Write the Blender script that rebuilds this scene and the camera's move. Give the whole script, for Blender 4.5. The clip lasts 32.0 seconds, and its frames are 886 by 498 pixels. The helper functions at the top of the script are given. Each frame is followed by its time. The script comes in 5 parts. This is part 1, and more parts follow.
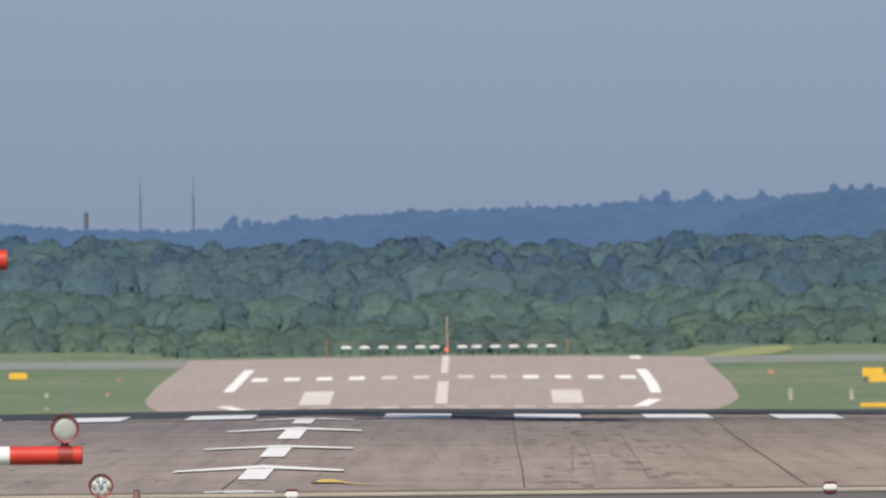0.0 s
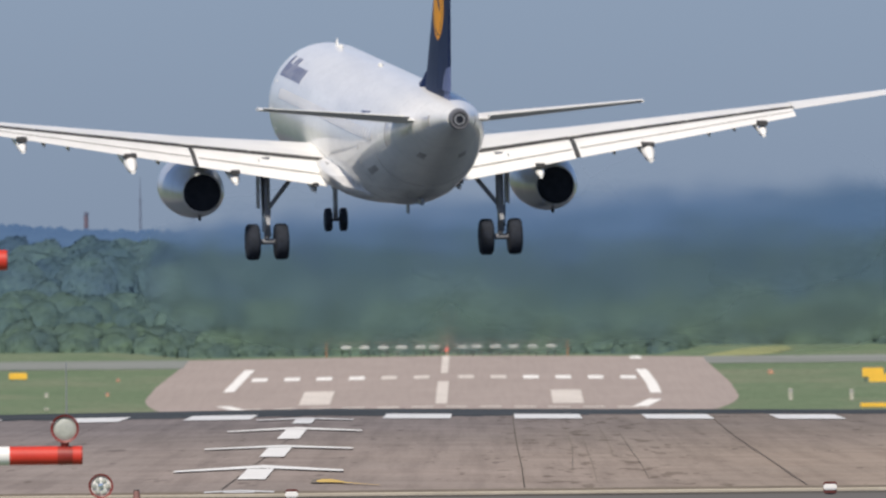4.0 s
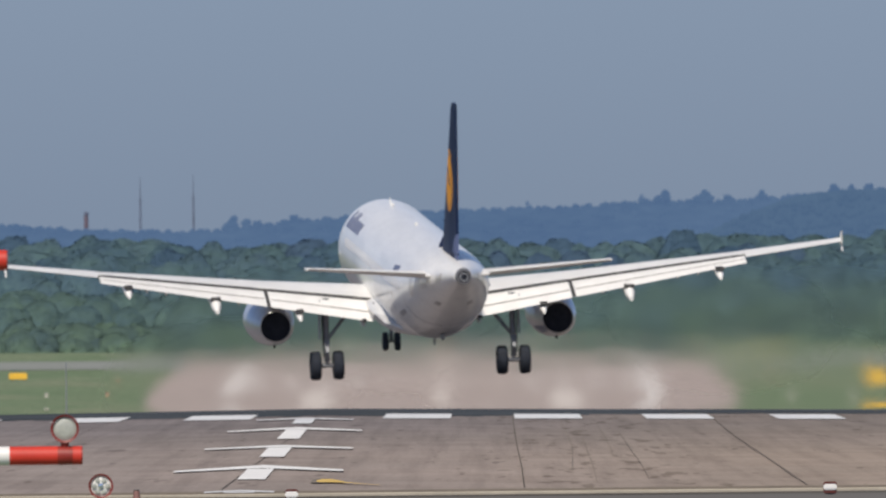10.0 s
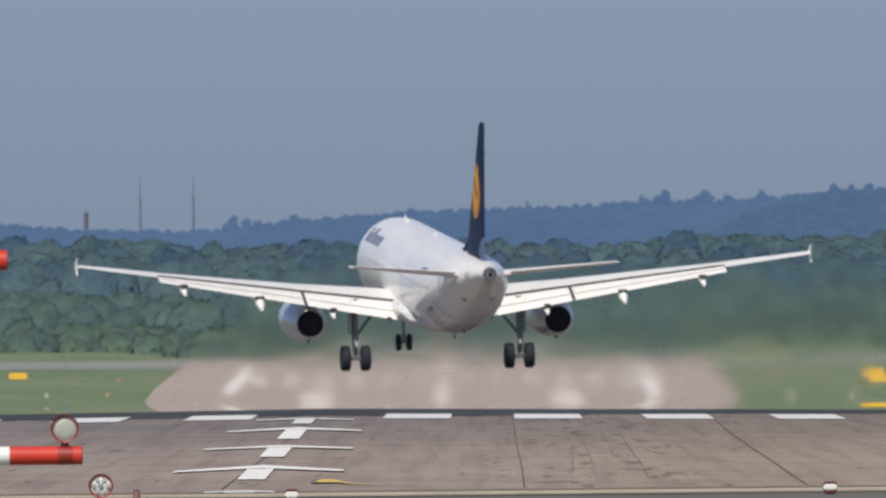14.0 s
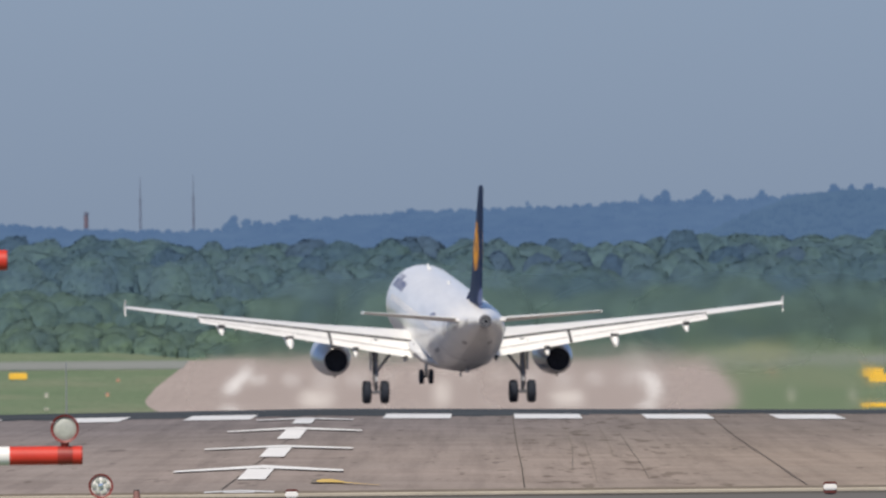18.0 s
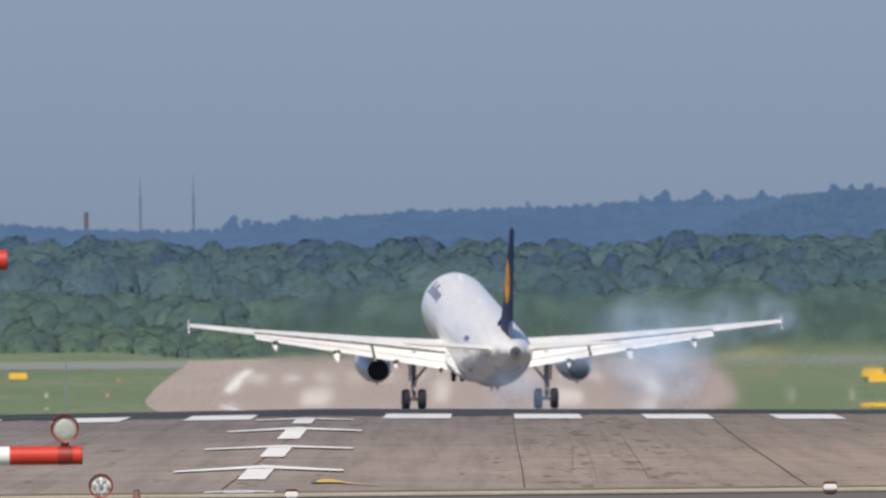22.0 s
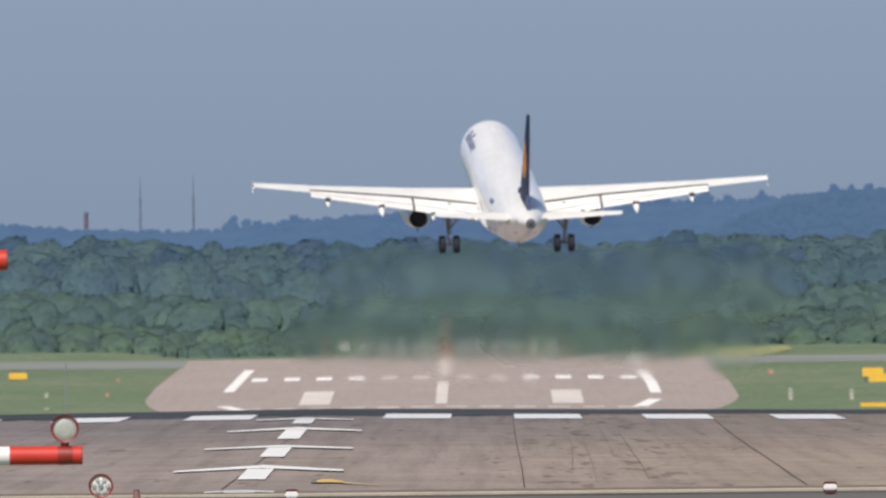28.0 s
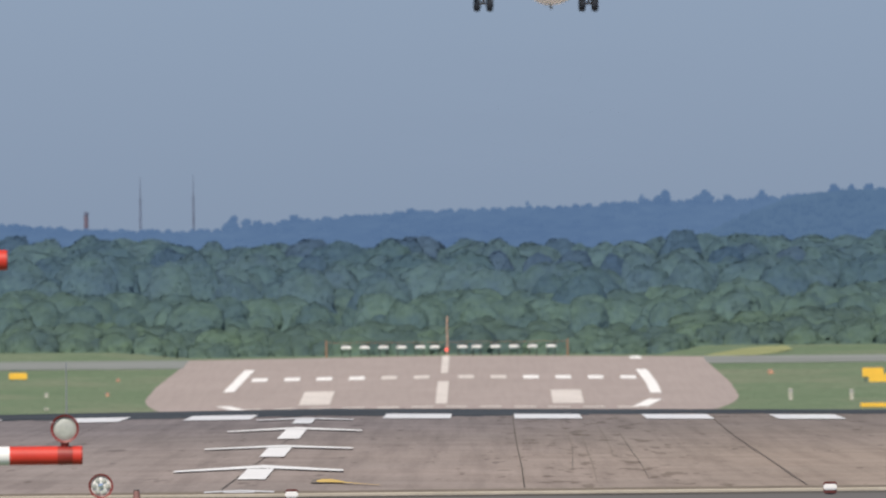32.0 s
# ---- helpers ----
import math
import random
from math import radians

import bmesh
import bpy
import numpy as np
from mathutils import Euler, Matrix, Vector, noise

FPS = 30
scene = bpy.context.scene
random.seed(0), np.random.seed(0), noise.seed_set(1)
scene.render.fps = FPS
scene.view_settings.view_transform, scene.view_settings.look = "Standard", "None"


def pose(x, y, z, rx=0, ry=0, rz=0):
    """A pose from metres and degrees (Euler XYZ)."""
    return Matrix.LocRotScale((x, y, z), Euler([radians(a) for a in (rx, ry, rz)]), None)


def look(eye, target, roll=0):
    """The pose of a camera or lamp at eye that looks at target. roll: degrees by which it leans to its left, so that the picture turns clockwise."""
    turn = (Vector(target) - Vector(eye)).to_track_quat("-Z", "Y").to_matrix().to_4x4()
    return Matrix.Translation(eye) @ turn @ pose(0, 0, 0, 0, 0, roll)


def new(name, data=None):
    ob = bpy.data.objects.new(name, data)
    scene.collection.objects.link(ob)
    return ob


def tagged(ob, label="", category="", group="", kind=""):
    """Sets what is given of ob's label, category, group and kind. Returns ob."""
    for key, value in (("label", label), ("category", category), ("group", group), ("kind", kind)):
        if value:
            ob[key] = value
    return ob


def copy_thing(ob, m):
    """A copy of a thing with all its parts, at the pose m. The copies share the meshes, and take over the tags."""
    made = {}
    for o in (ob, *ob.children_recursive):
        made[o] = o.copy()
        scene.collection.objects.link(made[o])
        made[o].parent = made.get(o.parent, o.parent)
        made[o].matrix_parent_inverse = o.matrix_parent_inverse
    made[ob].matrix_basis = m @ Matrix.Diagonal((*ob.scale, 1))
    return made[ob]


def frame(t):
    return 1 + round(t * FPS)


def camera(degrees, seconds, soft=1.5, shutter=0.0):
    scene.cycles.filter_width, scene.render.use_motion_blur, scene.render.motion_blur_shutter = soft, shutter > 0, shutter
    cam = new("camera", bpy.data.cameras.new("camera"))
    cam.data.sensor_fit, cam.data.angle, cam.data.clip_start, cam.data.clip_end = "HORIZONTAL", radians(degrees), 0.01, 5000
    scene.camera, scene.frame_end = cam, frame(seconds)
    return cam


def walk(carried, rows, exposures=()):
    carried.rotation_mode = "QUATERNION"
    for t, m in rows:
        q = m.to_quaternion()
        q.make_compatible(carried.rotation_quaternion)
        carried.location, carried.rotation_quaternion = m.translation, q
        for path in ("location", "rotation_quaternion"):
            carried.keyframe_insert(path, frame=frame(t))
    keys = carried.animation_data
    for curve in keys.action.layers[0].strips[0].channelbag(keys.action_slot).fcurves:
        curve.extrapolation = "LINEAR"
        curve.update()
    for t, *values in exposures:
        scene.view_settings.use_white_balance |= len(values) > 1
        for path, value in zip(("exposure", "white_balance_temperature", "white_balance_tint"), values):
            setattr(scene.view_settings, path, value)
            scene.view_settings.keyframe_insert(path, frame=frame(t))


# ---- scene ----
# ---- camera: a very long lens on a tripod, low behind the runway's start ----
cam = camera(math.degrees(2 * math.atan(784 / 54400)), 32.0, soft=2.1)
cam.data.dof.use_dof = True
cam.data.dof.focus_distance, cam.data.dof.aperture_fstop = 480.0, 22.0
EYE = (0, 0, 3.44)
VIEW = look(EYE, (0, 1000, 3.44 + 1.36), -0.5)
EXPOSURES = [(0, -0.1), (2, -0.15), (6, -0.22), (9, -0.33), (14, -0.28), (19, -0.2), (24, -0.2), (28, -0.15), (32, -0.12)]
walk(cam, [(0, VIEW), (32, VIEW)], EXPOSURES)

# ---- daylight: hazy summer sky and a high sun behind the camera ----
SUN_ELEVATION, SUN_AZIMUTH = 48, 196  # degrees; azimuth clockwise from +y
world = bpy.data.worlds.new("sky")
scene.world = world
world.use_nodes = True
wn, wl = world.node_tree.nodes, world.node_tree.links
sky = wn.new("ShaderNodeTexSky")
sky.sky_type, sky.sun_disc = "NISHITA", False
sky.sun_elevation, sky.sun_rotation = radians(SUN_ELEVATION), radians(SUN_AZIMUTH)
sky.air_density, sky.dust_density, sky.ozone_density = 1.0, 0.6, 3.0
haze = wn.new("ShaderNodeMix")
haze.data_type, haze.blend_type = "RGBA", "MULTIPLY"
haze.inputs[0].default_value = 1.0
# blue haze low over the horizon, paler sky overhead
up, part_up, shade = wn.new("ShaderNodeTexCoord"), wn.new("ShaderNodeSeparateXYZ"), wn.new("ShaderNodeValToRGB")
wl.new(up.outputs["Generated"], part_up.inputs[0])
wl.new(part_up.outputs["Z"], shade.inputs[0])
shade.color_ramp.elements[0].position, shade.color_ramp.elements[0].color = 0.03, (0.53, 0.67, 1.11, 1)
shade.color_ramp.elements[1].position, shade.color_ramp.elements[1].color = 0.45, (1.12, 1.0, 0.92, 1)
wl.new(shade.outputs[0], haze.inputs[7])
wl.new(sky.outputs[0], haze.inputs[6])
wl.new(haze.outputs[2], wn["Background"].inputs[0])
wn["Background"].inputs[1].default_value = 0.10
sun = new("sun", bpy.data.lights.new("sun", "SUN"))
sun.data.energy, sun.data.angle, sun.data.color = 4.65, radians(5.0), (1.0, 0.91, 0.80)
_az, _el = radians(SUN_AZIMUTH), radians(SUN_ELEVATION)
sun.matrix_world = look((math.sin(_az) * math.cos(_el) * 100, math.cos(_az) * math.cos(_el) * 100, math.sin(_el) * 100), (0, 0, 0))


# ---- materials ----
def shader(name):
    m = bpy.data.materials.new(name)
    m.use_nodes = True
    n, l = m.node_tree.nodes, m.node_tree.links
    return m, n, l, n["Principled BSDF"]


def mapped(n, l, stretch, coord="Object"):
    tc, mp = n.new("ShaderNodeTexCoord"), n.new("ShaderNodeMapping")
    mp.inputs["Scale"].default_value = stretch
    l.new(tc.outputs[coord], mp.inputs["Vector"])
    return mp.outputs["Vector"]


def noise_of(n, l, vec, scale, detail=4.0, rough=0.55):
    t = n.new("ShaderNodeTexNoise")
    t.inputs["Scale"].default_value, t.inputs["Detail"].default_value, t.inputs["Roughness"].default_value = scale, detail, rough
    l.new(vec, t.inputs["Vector"])
    return t.outputs["Fac"]


def ramp(n, l, fac, stops):
    r = n.new("ShaderNodeValToRGB")
    e = r.color_ramp.elements
    while len(e) < len(stops):
        e.new(0.5)
    for i, (p, c) in enumerate(stops):
        e[i].position, e[i].color = p, (*c, 1) if len(c) == 3 else c
    l.new(fac, r.inputs["Fac"])
    return r.outputs["Color"]


def mix(n, l, kind, fac, a, b):
    m = n.new("ShaderNodeMix")
    m.data_type, m.blend_type, m.clamp_result = "RGBA", kind, True
    for sock, v in ((m.inputs[0], fac), (m.inputs[6], a), (m.inputs[7], b)):
        if isinstance(v, (int, float)):
            sock.default_value = v
        elif isinstance(v, tuple):
            sock.default_value = (*v, 1)
        else:
            l.new(v, sock)
    return m.outputs[2]


def calc(n, l, op, a, b=0.0, c=0.0):
    m = n.new("ShaderNodeMath")
    m.operation = op
    for sock, v in zip(m.inputs, (a, b, c)):
        if isinstance(v, (int, float)):
            sock.default_value = v
        else:
            l.new(v, sock)
    return m.outputs[0]


def surface(name, color, rough=0.6, metal=0.0, vary=0.15, scale=3.0, fine=30.0, bump=0.0, stretch=(1, 1, 1), coat=0.0, coord="Object", spec=0.5):
    """A plain material with variation at two scales."""
    m, n, l, p = shader(name)
    v = mapped(n, l, stretch, coord)
    big, small = noise_of(n, l, v, scale), noise_of(n, l, v, fine)
    lo, hi = tuple(c * (1 - vary) for c in color), tuple(min(1, c * (1 + vary)) for c in color)
    c = ramp(n, l, big, [(0.3, lo), (0.7, hi)])
    c = mix(n, l, "OVERLAY", vary, c, ramp(n, l, small, [(0.3, (0.3, 0.3, 0.3)), (0.7, (0.7, 0.7, 0.7))]))
    l.new(c, p.inputs["Base Color"])
    p.inputs["Roughness"].default_value, p.inputs["Metallic"].default_value = rough, metal
    p.inputs["Coat Weight"].default_value, p.inputs["Specular IOR Level"].default_value = coat, spec
    if bump:
        b = n.new("ShaderNodeBump")
        b.inputs["Strength"].default_value = bump
        l.new(small, b.inputs["Height"])
        l.new(b.outputs[0], p.inputs["Normal"])
    return m


def glow(name, color, power):
    m, n, l, p = shader(name)
    p.inputs["Base Color"].default_value = (*color, 1)
    p.inputs["Emission Color"].default_value = (*color, 1)
    p.inputs["Emission Strength"].default_value = power
    return m


def pavement_mat(name, light, dark, marks=0.5, grainy=0.25, slabs=0.5, graded_and_oiled=False):
    """Worn concrete with broad stains, fine grain and long rubber streaks along the runway."""
    m, n, l, p = shader(name)
    v = mapped(n, l, (1, 1, 1))
    streak = noise_of(n, l, mapped(n, l, (2.2, 0.012, 1)), 1.0, 5, 0.6)
    patch = noise_of(n, l, mapped(n, l, (0.13, 0.016, 1)), 1.0, 5, 0.62)
    slab = noise_of(n, l, mapped(n, l, (0.35, 0.09, 1)), 1.0, 3, 0.6)
    grain = noise_of(n, l, mapped(n, l, (9, 0.7, 1)), 1.0, 3, 0.7)
    c = ramp(n, l, patch, [(0.33, dark), (0.66, light)])
    c = mix(n, l, "MULTIPLY", slabs, c, ramp(n, l, slab, [(0.35, (0.75, 0.73, 0.72)), (0.6, (1, 1, 1))]))
    c = mix(n, l, "MULTIPLY", marks, c, ramp(n, l, streak, [(0.36, (0.42, 0.42, 0.44)), (0.56, (1, 1, 1))]))
    c = mix(n, l, "OVERLAY", grainy, c, ramp(n, l, grain, [(0.3, (0.3, 0.3, 0.3)), (0.7, (0.7, 0.7, 0.7))]))
    spot = noise_of(n, l, mapped(n, l, (1.6, 0.07, 1)), 1.0, 2, 0.5)
    c = mix(n, l, "MULTIPLY", grainy * 2.6, c, ramp(n, l, spot, [(0.27, (0.45, 0.45, 0.46)), (0.33, (1, 1, 1))]))
    if graded_and_oiled:
        at = n.new("ShaderNodeSeparateXYZ")
        l.new(v, at.inputs[0])
        # greyer to the left, warmer to the right
        lane = ramp(n, l, calc(n, l, "MULTIPLY_ADD", at.outputs[0], 0.05, 0.5), [(0.10, (0.90, 0.92, 0.96)), (0.50, (0.97, 0.97, 0.98)), (0.85, (1.0, 0.98, 0.93))])
        c = mix(n, l, "MULTIPLY", 1.0, c, lane)
        # darker and bluer with distance, with an uneven edge
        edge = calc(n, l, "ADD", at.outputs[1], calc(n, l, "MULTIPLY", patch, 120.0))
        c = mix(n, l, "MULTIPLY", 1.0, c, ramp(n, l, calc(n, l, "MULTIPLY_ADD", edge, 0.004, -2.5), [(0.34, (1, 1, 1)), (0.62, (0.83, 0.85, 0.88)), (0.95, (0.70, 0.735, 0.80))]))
        inside = calc(n, l, "SUBTRACT", 1.0, calc(n, l, "MULTIPLY", calc(n, l, "ABSOLUTE", calc(n, l, "SUBTRACT", at.outputs[0], 3.3)), 0.36))
        oil = noise_of(n, l, mapped(n, l, (2.3, 0.075, 1)), 1.0, 2.5, 0.55)
        oil = calc(n, l, "ADD", oil, calc(n, l, "MULTIPLY", calc(n, l, "MAXIMUM", calc(n, l, "MINIMUM", inside, 0.6), 0.0), 0.16))
        c = mix(n, l, "MULTIPLY", 0.6, c, ramp(n, l, oil, [(0.665, (1, 1, 1)), (0.72, (0.45, 0.44, 0.42))]))
    l.new(c, p.inputs["Base Color"])
    p.inputs["Roughness"].default_value = 0.9
    p.inputs["Specular IOR Level"].default_value = 0.0
    return m


M_CONCRETE = pavement_mat("near_concrete", (0.372, 0.315, 0.280), (0.305, 0.263, 0.236), 0.26, graded_and_oiled=True)
M_FARCONC = pavement_mat("far_concrete", (0.408, 0.349, 0.322), (0.378, 0.324, 0.298), 0.10, 0.015, 0.12)
M_ASPHALT = surface("asphalt", (0.16, 0.155, 0.15), 0.9, vary=0.15, scale=0.05, fine=2.0, spec=0.0)
M_TAXI = surface("taxiway_asphalt", (0.245, 0.262, 0.246), 0.9, vary=0.12, scale=0.03, fine=1.0, spec=0.0)
M_PAINT = surface("white_marking", (0.76, 0.76, 0.75), 0.7, vary=0.14, scale=0.6, fine=6.0, spec=0.0)
M_OLDPAINT = surface("worn_white_marking", (0.66, 0.61, 0.56), 0.8, vary=0.16, scale=0.3, fine=3.0, spec=0.0)
M_STRIPE = surface("threshold_paint", (0.64, 0.655, 0.67), 0.7, vary=0.14, scale=0.5, fine=4.0, spec=0.0)
M_FARPAINT = surface("fresh_white_marking", (0.86, 0.845, 0.81), 0.7, vary=0.08, scale=0.4, fine=3.0, spec=0.0)
M_YELLOW = surface("yellow_marking", (0.62, 0.44, 0.16), 0.7, vary=0.2, scale=1.0, fine=5.0, spec=0.0)
M_TAR = surface("tar_joint", (0.10, 0.093, 0.085), 0.8, vary=0.3, scale=0.2, spec=0.0)
M_CRACK = surface("filled_crack", (0.20, 0.178, 0.155), 0.9, vary=0.2, scale=0.3, spec=0.0)
M_MIRAGE = surface("mirage_dark", (0.066, 0.076, 0.088), 0.9, vary=0.3, scale=0.15, fine=2.0, spec=0.0)
M_KERB = surface("kerb_concrete", (0.47, 0.425, 0.345), 0.85, vary=0.15, scale=0.8, fine=9.0, spec=0.0)


def grass_mat():
    m, n, l, p = shader("grass")
    a = noise_of(n, l, mapped(n, l, (0.05, 0.012, 0.05)), 1.0, 5, 0.6)
    b = noise_of(n, l, mapped(n, l, (0.9, 0.35, 0.9)), 1.0, 4, 0.7)
    tuft = noise_of(n, l, mapped(n, l, (7.0, 7.0, 7.0)), 1.0, 5, 0.75)
    c = ramp(n, l, a, [(0.30, (0.140, 0.198, 0.120)), (0.50, (0.162, 0.214, 0.136)), (0.72, (0.218, 0.236, 0.164))])
    c = mix(n, l, "OVERLAY", 0.45, c, ramp(n, l, b, [(0.3, (0.25, 0.25, 0.25)), (0.7, (0.75, 0.75, 0.75))]))
    c = mix(n, l, "OVERLAY", 0.5, c, ramp(n, l, tuft, [(0.3, (0.25, 0.25, 0.25)), (0.7, (0.75, 0.75, 0.75))]))
    bump = n.new("ShaderNodeBump")
    bump.inputs["Strength"].default_value, bump.inputs["Distance"].default_value = 0.4, 0.05
    l.new(tuft, bump.inputs["Height"])
    l.new(bump.outputs[0], p.inputs["Normal"])
    l.new(c, p.inputs["Base Color"])
    p.inputs["Roughness"].default_value = 0.95
    p.inputs["Specular IOR Level"].default_value = 0.0
    return m


M_GRASS = grass_mat()
M_RED = surface("red_paint", (0.56, 0.036, 0.020), 0.55, vary=0.12, scale=2.0)
M_WHITE = surface("white_paint", (0.78, 0.77, 0.74), 0.5, vary=0.06, scale=2.0)
M_RING = surface("dark_red_paint", (0.20, 0.022, 0.016), 0.5, vary=0.15, scale=4.0)
M_STEEL = surface("galvanised_steel", (0.34, 0.35, 0.36), 0.5, 0.6, vary=0.15, scale=3.0)
M_LENS = surface("frosted_lens", (0.42, 0.43, 0.39), 0.35, vary=0.14, scale=9.0, coat=0.2)
M_BULB = surface("reflector", (0.75, 0.77, 0.78), 0.15, 0.9, vary=0.05)
M_ORANGE = surface("orange_paint", (0.48, 0.27, 0.17), 0.6, vary=0.15, scale=2.0)
M_SIGNY = surface("sign_yellow", (0.80, 0.48, 0.05), 0.5, vary=0.08, scale=1.0)
M_DARK = surface("dark_metal", (0.03, 0.03, 0.032), 0.6, vary=0.2)


# ---- mesh helpers ----
def mesh_of(name, bm, material, smooth=True):
    me = bpy.data.meshes.new(name)
    bmesh.ops.recalc_face_normals(bm, faces=bm.faces)
    bm.to_mesh(me)
    bm.free()
    me.materials.append(material)
    if smooth:
        me.shade_smooth()
        me.set_sharp_from_angle(angle=radians(40))
    return me


def part(name, bm, material, parent, label=""):
    ob = new(name, mesh_of(name, bm, material))
    ob.parent = parent
    return tagged(ob, label)


def add_box(bm, x0, x1, y0, y1, z0, z1, bevel=0.0):
    r = bmesh.ops.create_cube(bm, size=1, matrix=Matrix.LocRotScale(((x0 + x1) / 2, (y0 + y1) / 2, (z0 + z1) / 2), None, (abs(x1 - x0), abs(y1 - y0), abs(z1 - z0))))
    if bevel:
        es = list({e for v in r["verts"] for e in v.link_edges})
        bmesh.ops.bevel(bm, geom=es, offset=bevel, segments=2, affect="EDGES")
    return bm


def box_bm(*a, **k):
    return add_box(bmesh.new(), *a, **k)


def add_tube(bm, a, b, r0, r1=None, n=12):
    """A round bar from a to b, closed at both ends."""
    r1 = r0 if r1 is None else r1
    a, b = Vector(a), Vector(b)
    q = (b - a).to_track_quat("Z", "Y").to_matrix().to_4x4()
    bmesh.ops.create_cone(bm, cap_ends=True, segments=n, radius1=r0, radius2=r1, depth=(b - a).length, matrix=Matrix.Translation((a + b) / 2) @ q)
    return bm


def tube_bm(*a, **k):
    return add_tube(bmesh.new(), *a, **k)


def loft(rings, cap=True):
    """Skin through rings of equally many points."""
    bm = bmesh.new()
    vs = [[bm.verts.new(p) for p in r] for r in rings]
    n = len(vs[0])
    for a, b in zip(vs, vs[1:]):
        for i in range(n):
            bm.faces.new((a[i], a[(i + 1) % n], b[(i + 1) % n], b[i]))
    if cap:
        bm.faces.new(vs[0][::-1])
        bm.faces.new(vs[-1])
    return bm


def turned(profile, n=28, centre=(0, 0, 0), hollow=False):
    """A body of revolution about the y axis from (y, radius) pairs."""
    rings = []
    for y, r in profile:
        rings.append([(centre[0] + r * math.cos(2 * math.pi * i / n), centre[1] + y, centre[2] + r * math.sin(2 * math.pi * i / n)) for i in range(n)])
    if hollow:
        rings.append(rings[0])
    bm = loft(rings, cap=not hollow)
    if hollow:
        bmesh.ops.remove_doubles(bm, verts=bm.verts, dist=1e-5)
    return bm


# ---- the ground: level to a crest behind the threshold, down into a long dip, up again to the far end ----
AXIS = 0.00135
CREST, DIP, END = 903.0, 3080.0, 3590.0


def axis_x(d):
    """The runway's centre line at the distance d."""
    return -3.45 + (d - 850) * AXIS


def level(d):
    if d <= CREST:
        return 0.0
    if d <= DIP:
        return -8.9 * (d - CREST) / (DIP - CREST)
    if d <= END:
        return -8.9 + 4.75 * (d - DIP) / (END - DIP)
    return -4.15 - 0.25 * min(1, (d - END) / 100)


def ground_z(x, d):
    s = abs(x - axis_x(d))
    z = level(d) - 0.01 * min(s, 30) * min(1, max(0, (d - 540) / 160))
    if d > 3600 and x > axis_x(d) + 26:
        z += 1.15 * min(1, (d - 3600) / 250) * min(1, (x - axis_x(d) - 26) / 6)
    if d > 3600 and x < axis_x(d) - 34:
        z += 0.85 * min(1, (d - 3600) / 50) * min(1, (axis_x(d) - 34 - x) / 7)
    return z


STATIONS = [-400, 0, 100, 200, 300, 400, 500, 520, 540, 600, 650, 700, 750, 800, 830, 850, 862, 870, 885, CREST, 930, 1000, 1200, 1500, 2000, 2500, 2900, DIP]
STATIONS += [DIP + 25 * i for i in range(1, 20)] + [END - 10, END, 3600, 3650, 3700, 3800, 3850, 3950, 4100, 4300, 4600, 4950]


def strip(bm, s0, s1, d0, d1, up, slant=0.0, cross=()):
    """A sheet on the ground between the offsets s0 and s1 from the centre line, from d0 to d1."""
    ds = sorted({d0, d1, *[d for d in STATIONS if d0 < d < d1]})
    ss = sorted({s0, s1, *[c for c in (0.0, *cross) if s0 < c < s1]})
    grid = [[bm.verts.new((axis_x(d) + s + slant * (d - d0), d, ground_z(axis_x(d) + s + slant * (d - d0), d) + up)) for s in ss] for d in ds]
    for a, b in zip(grid, grid[1:]):
        for i in range(len(ss) - 1):
            bm.faces.new((a[i], a[i + 1], b[i + 1], b[i]))
    return bm


def setting(name, bm, material, label="", category=""):
    ob = new(name, mesh_of(name, bm, material, smooth=False))
    return tagged(ob, label, category, kind="structure")


KERB_D = lambda x: 518.0 + 0.29 * x
bm = bmesh.new()
strip(bm, -4000, 4000, -400, 4950, -0.02, cross=(-1000, -300, -100, -60, -41, -34, -30, 26, 30, 32, 60, 100, 300, 1000))
ground = setting("ground", bm, M_GRASS, "flat mown airfield grass, green with dry patches", "grass")
bm = bmesh.new()
strip(bm, -30, 30, 546, 2000, 0.0)
lip = [(x, KERB_D(x) + 7.0) for x in (-34.0, -20.0, -4.0, 10.0, 17.0)]
for (x0, d0), (x1, d1) in zip(lip, lip[1:]):
    bm.faces.new([bm.verts.new((x, d, ground_z(x, min(d, 546)))) for x, d in ((x0, d0), (x1, d1), (x1, 546), (x0, 546))])
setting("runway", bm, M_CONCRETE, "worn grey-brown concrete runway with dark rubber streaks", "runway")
bm = bmesh.new()
strip(bm, -25.5, 25.5, 2000, 3085, 0.0)
# far slab's flare and rounded near corners copy a mirage in the camera's view
flare = [(3085, 25.5), (3110, 27.2), (3130, 28.4), (3150, 29.3), (3175, 30.2), (3200, 30.8), (3230, 31.2), (3340, 31.2), (3450, 30.6), (3520, 30.2), (END, 30)]
rows = [[bm.verts.new((axis_x(d) + s, d, ground_z(axis_x(d) + s, d))) for s in (-w, 0.0, w)] for d, w in flare]
for a, b in zip(rows, rows[1:]):
    for i in (0, 1):
        bm.faces.new((a[i], a[i + 1], b[i + 1], b[i]))
setting("runway_far_end", bm, M_FARCONC, "pale pinkish concrete of the rising far runway end", "runway")
bm = bmesh.new()
strip(bm, -400, -30, 3508, 3592, 0.02)
strip(bm, 30, 400, 3520, 3592, 0.02)
setting("taxiway", bm, M_TAXI, "grey asphalt taxiway crossing the grass", "taxiway")


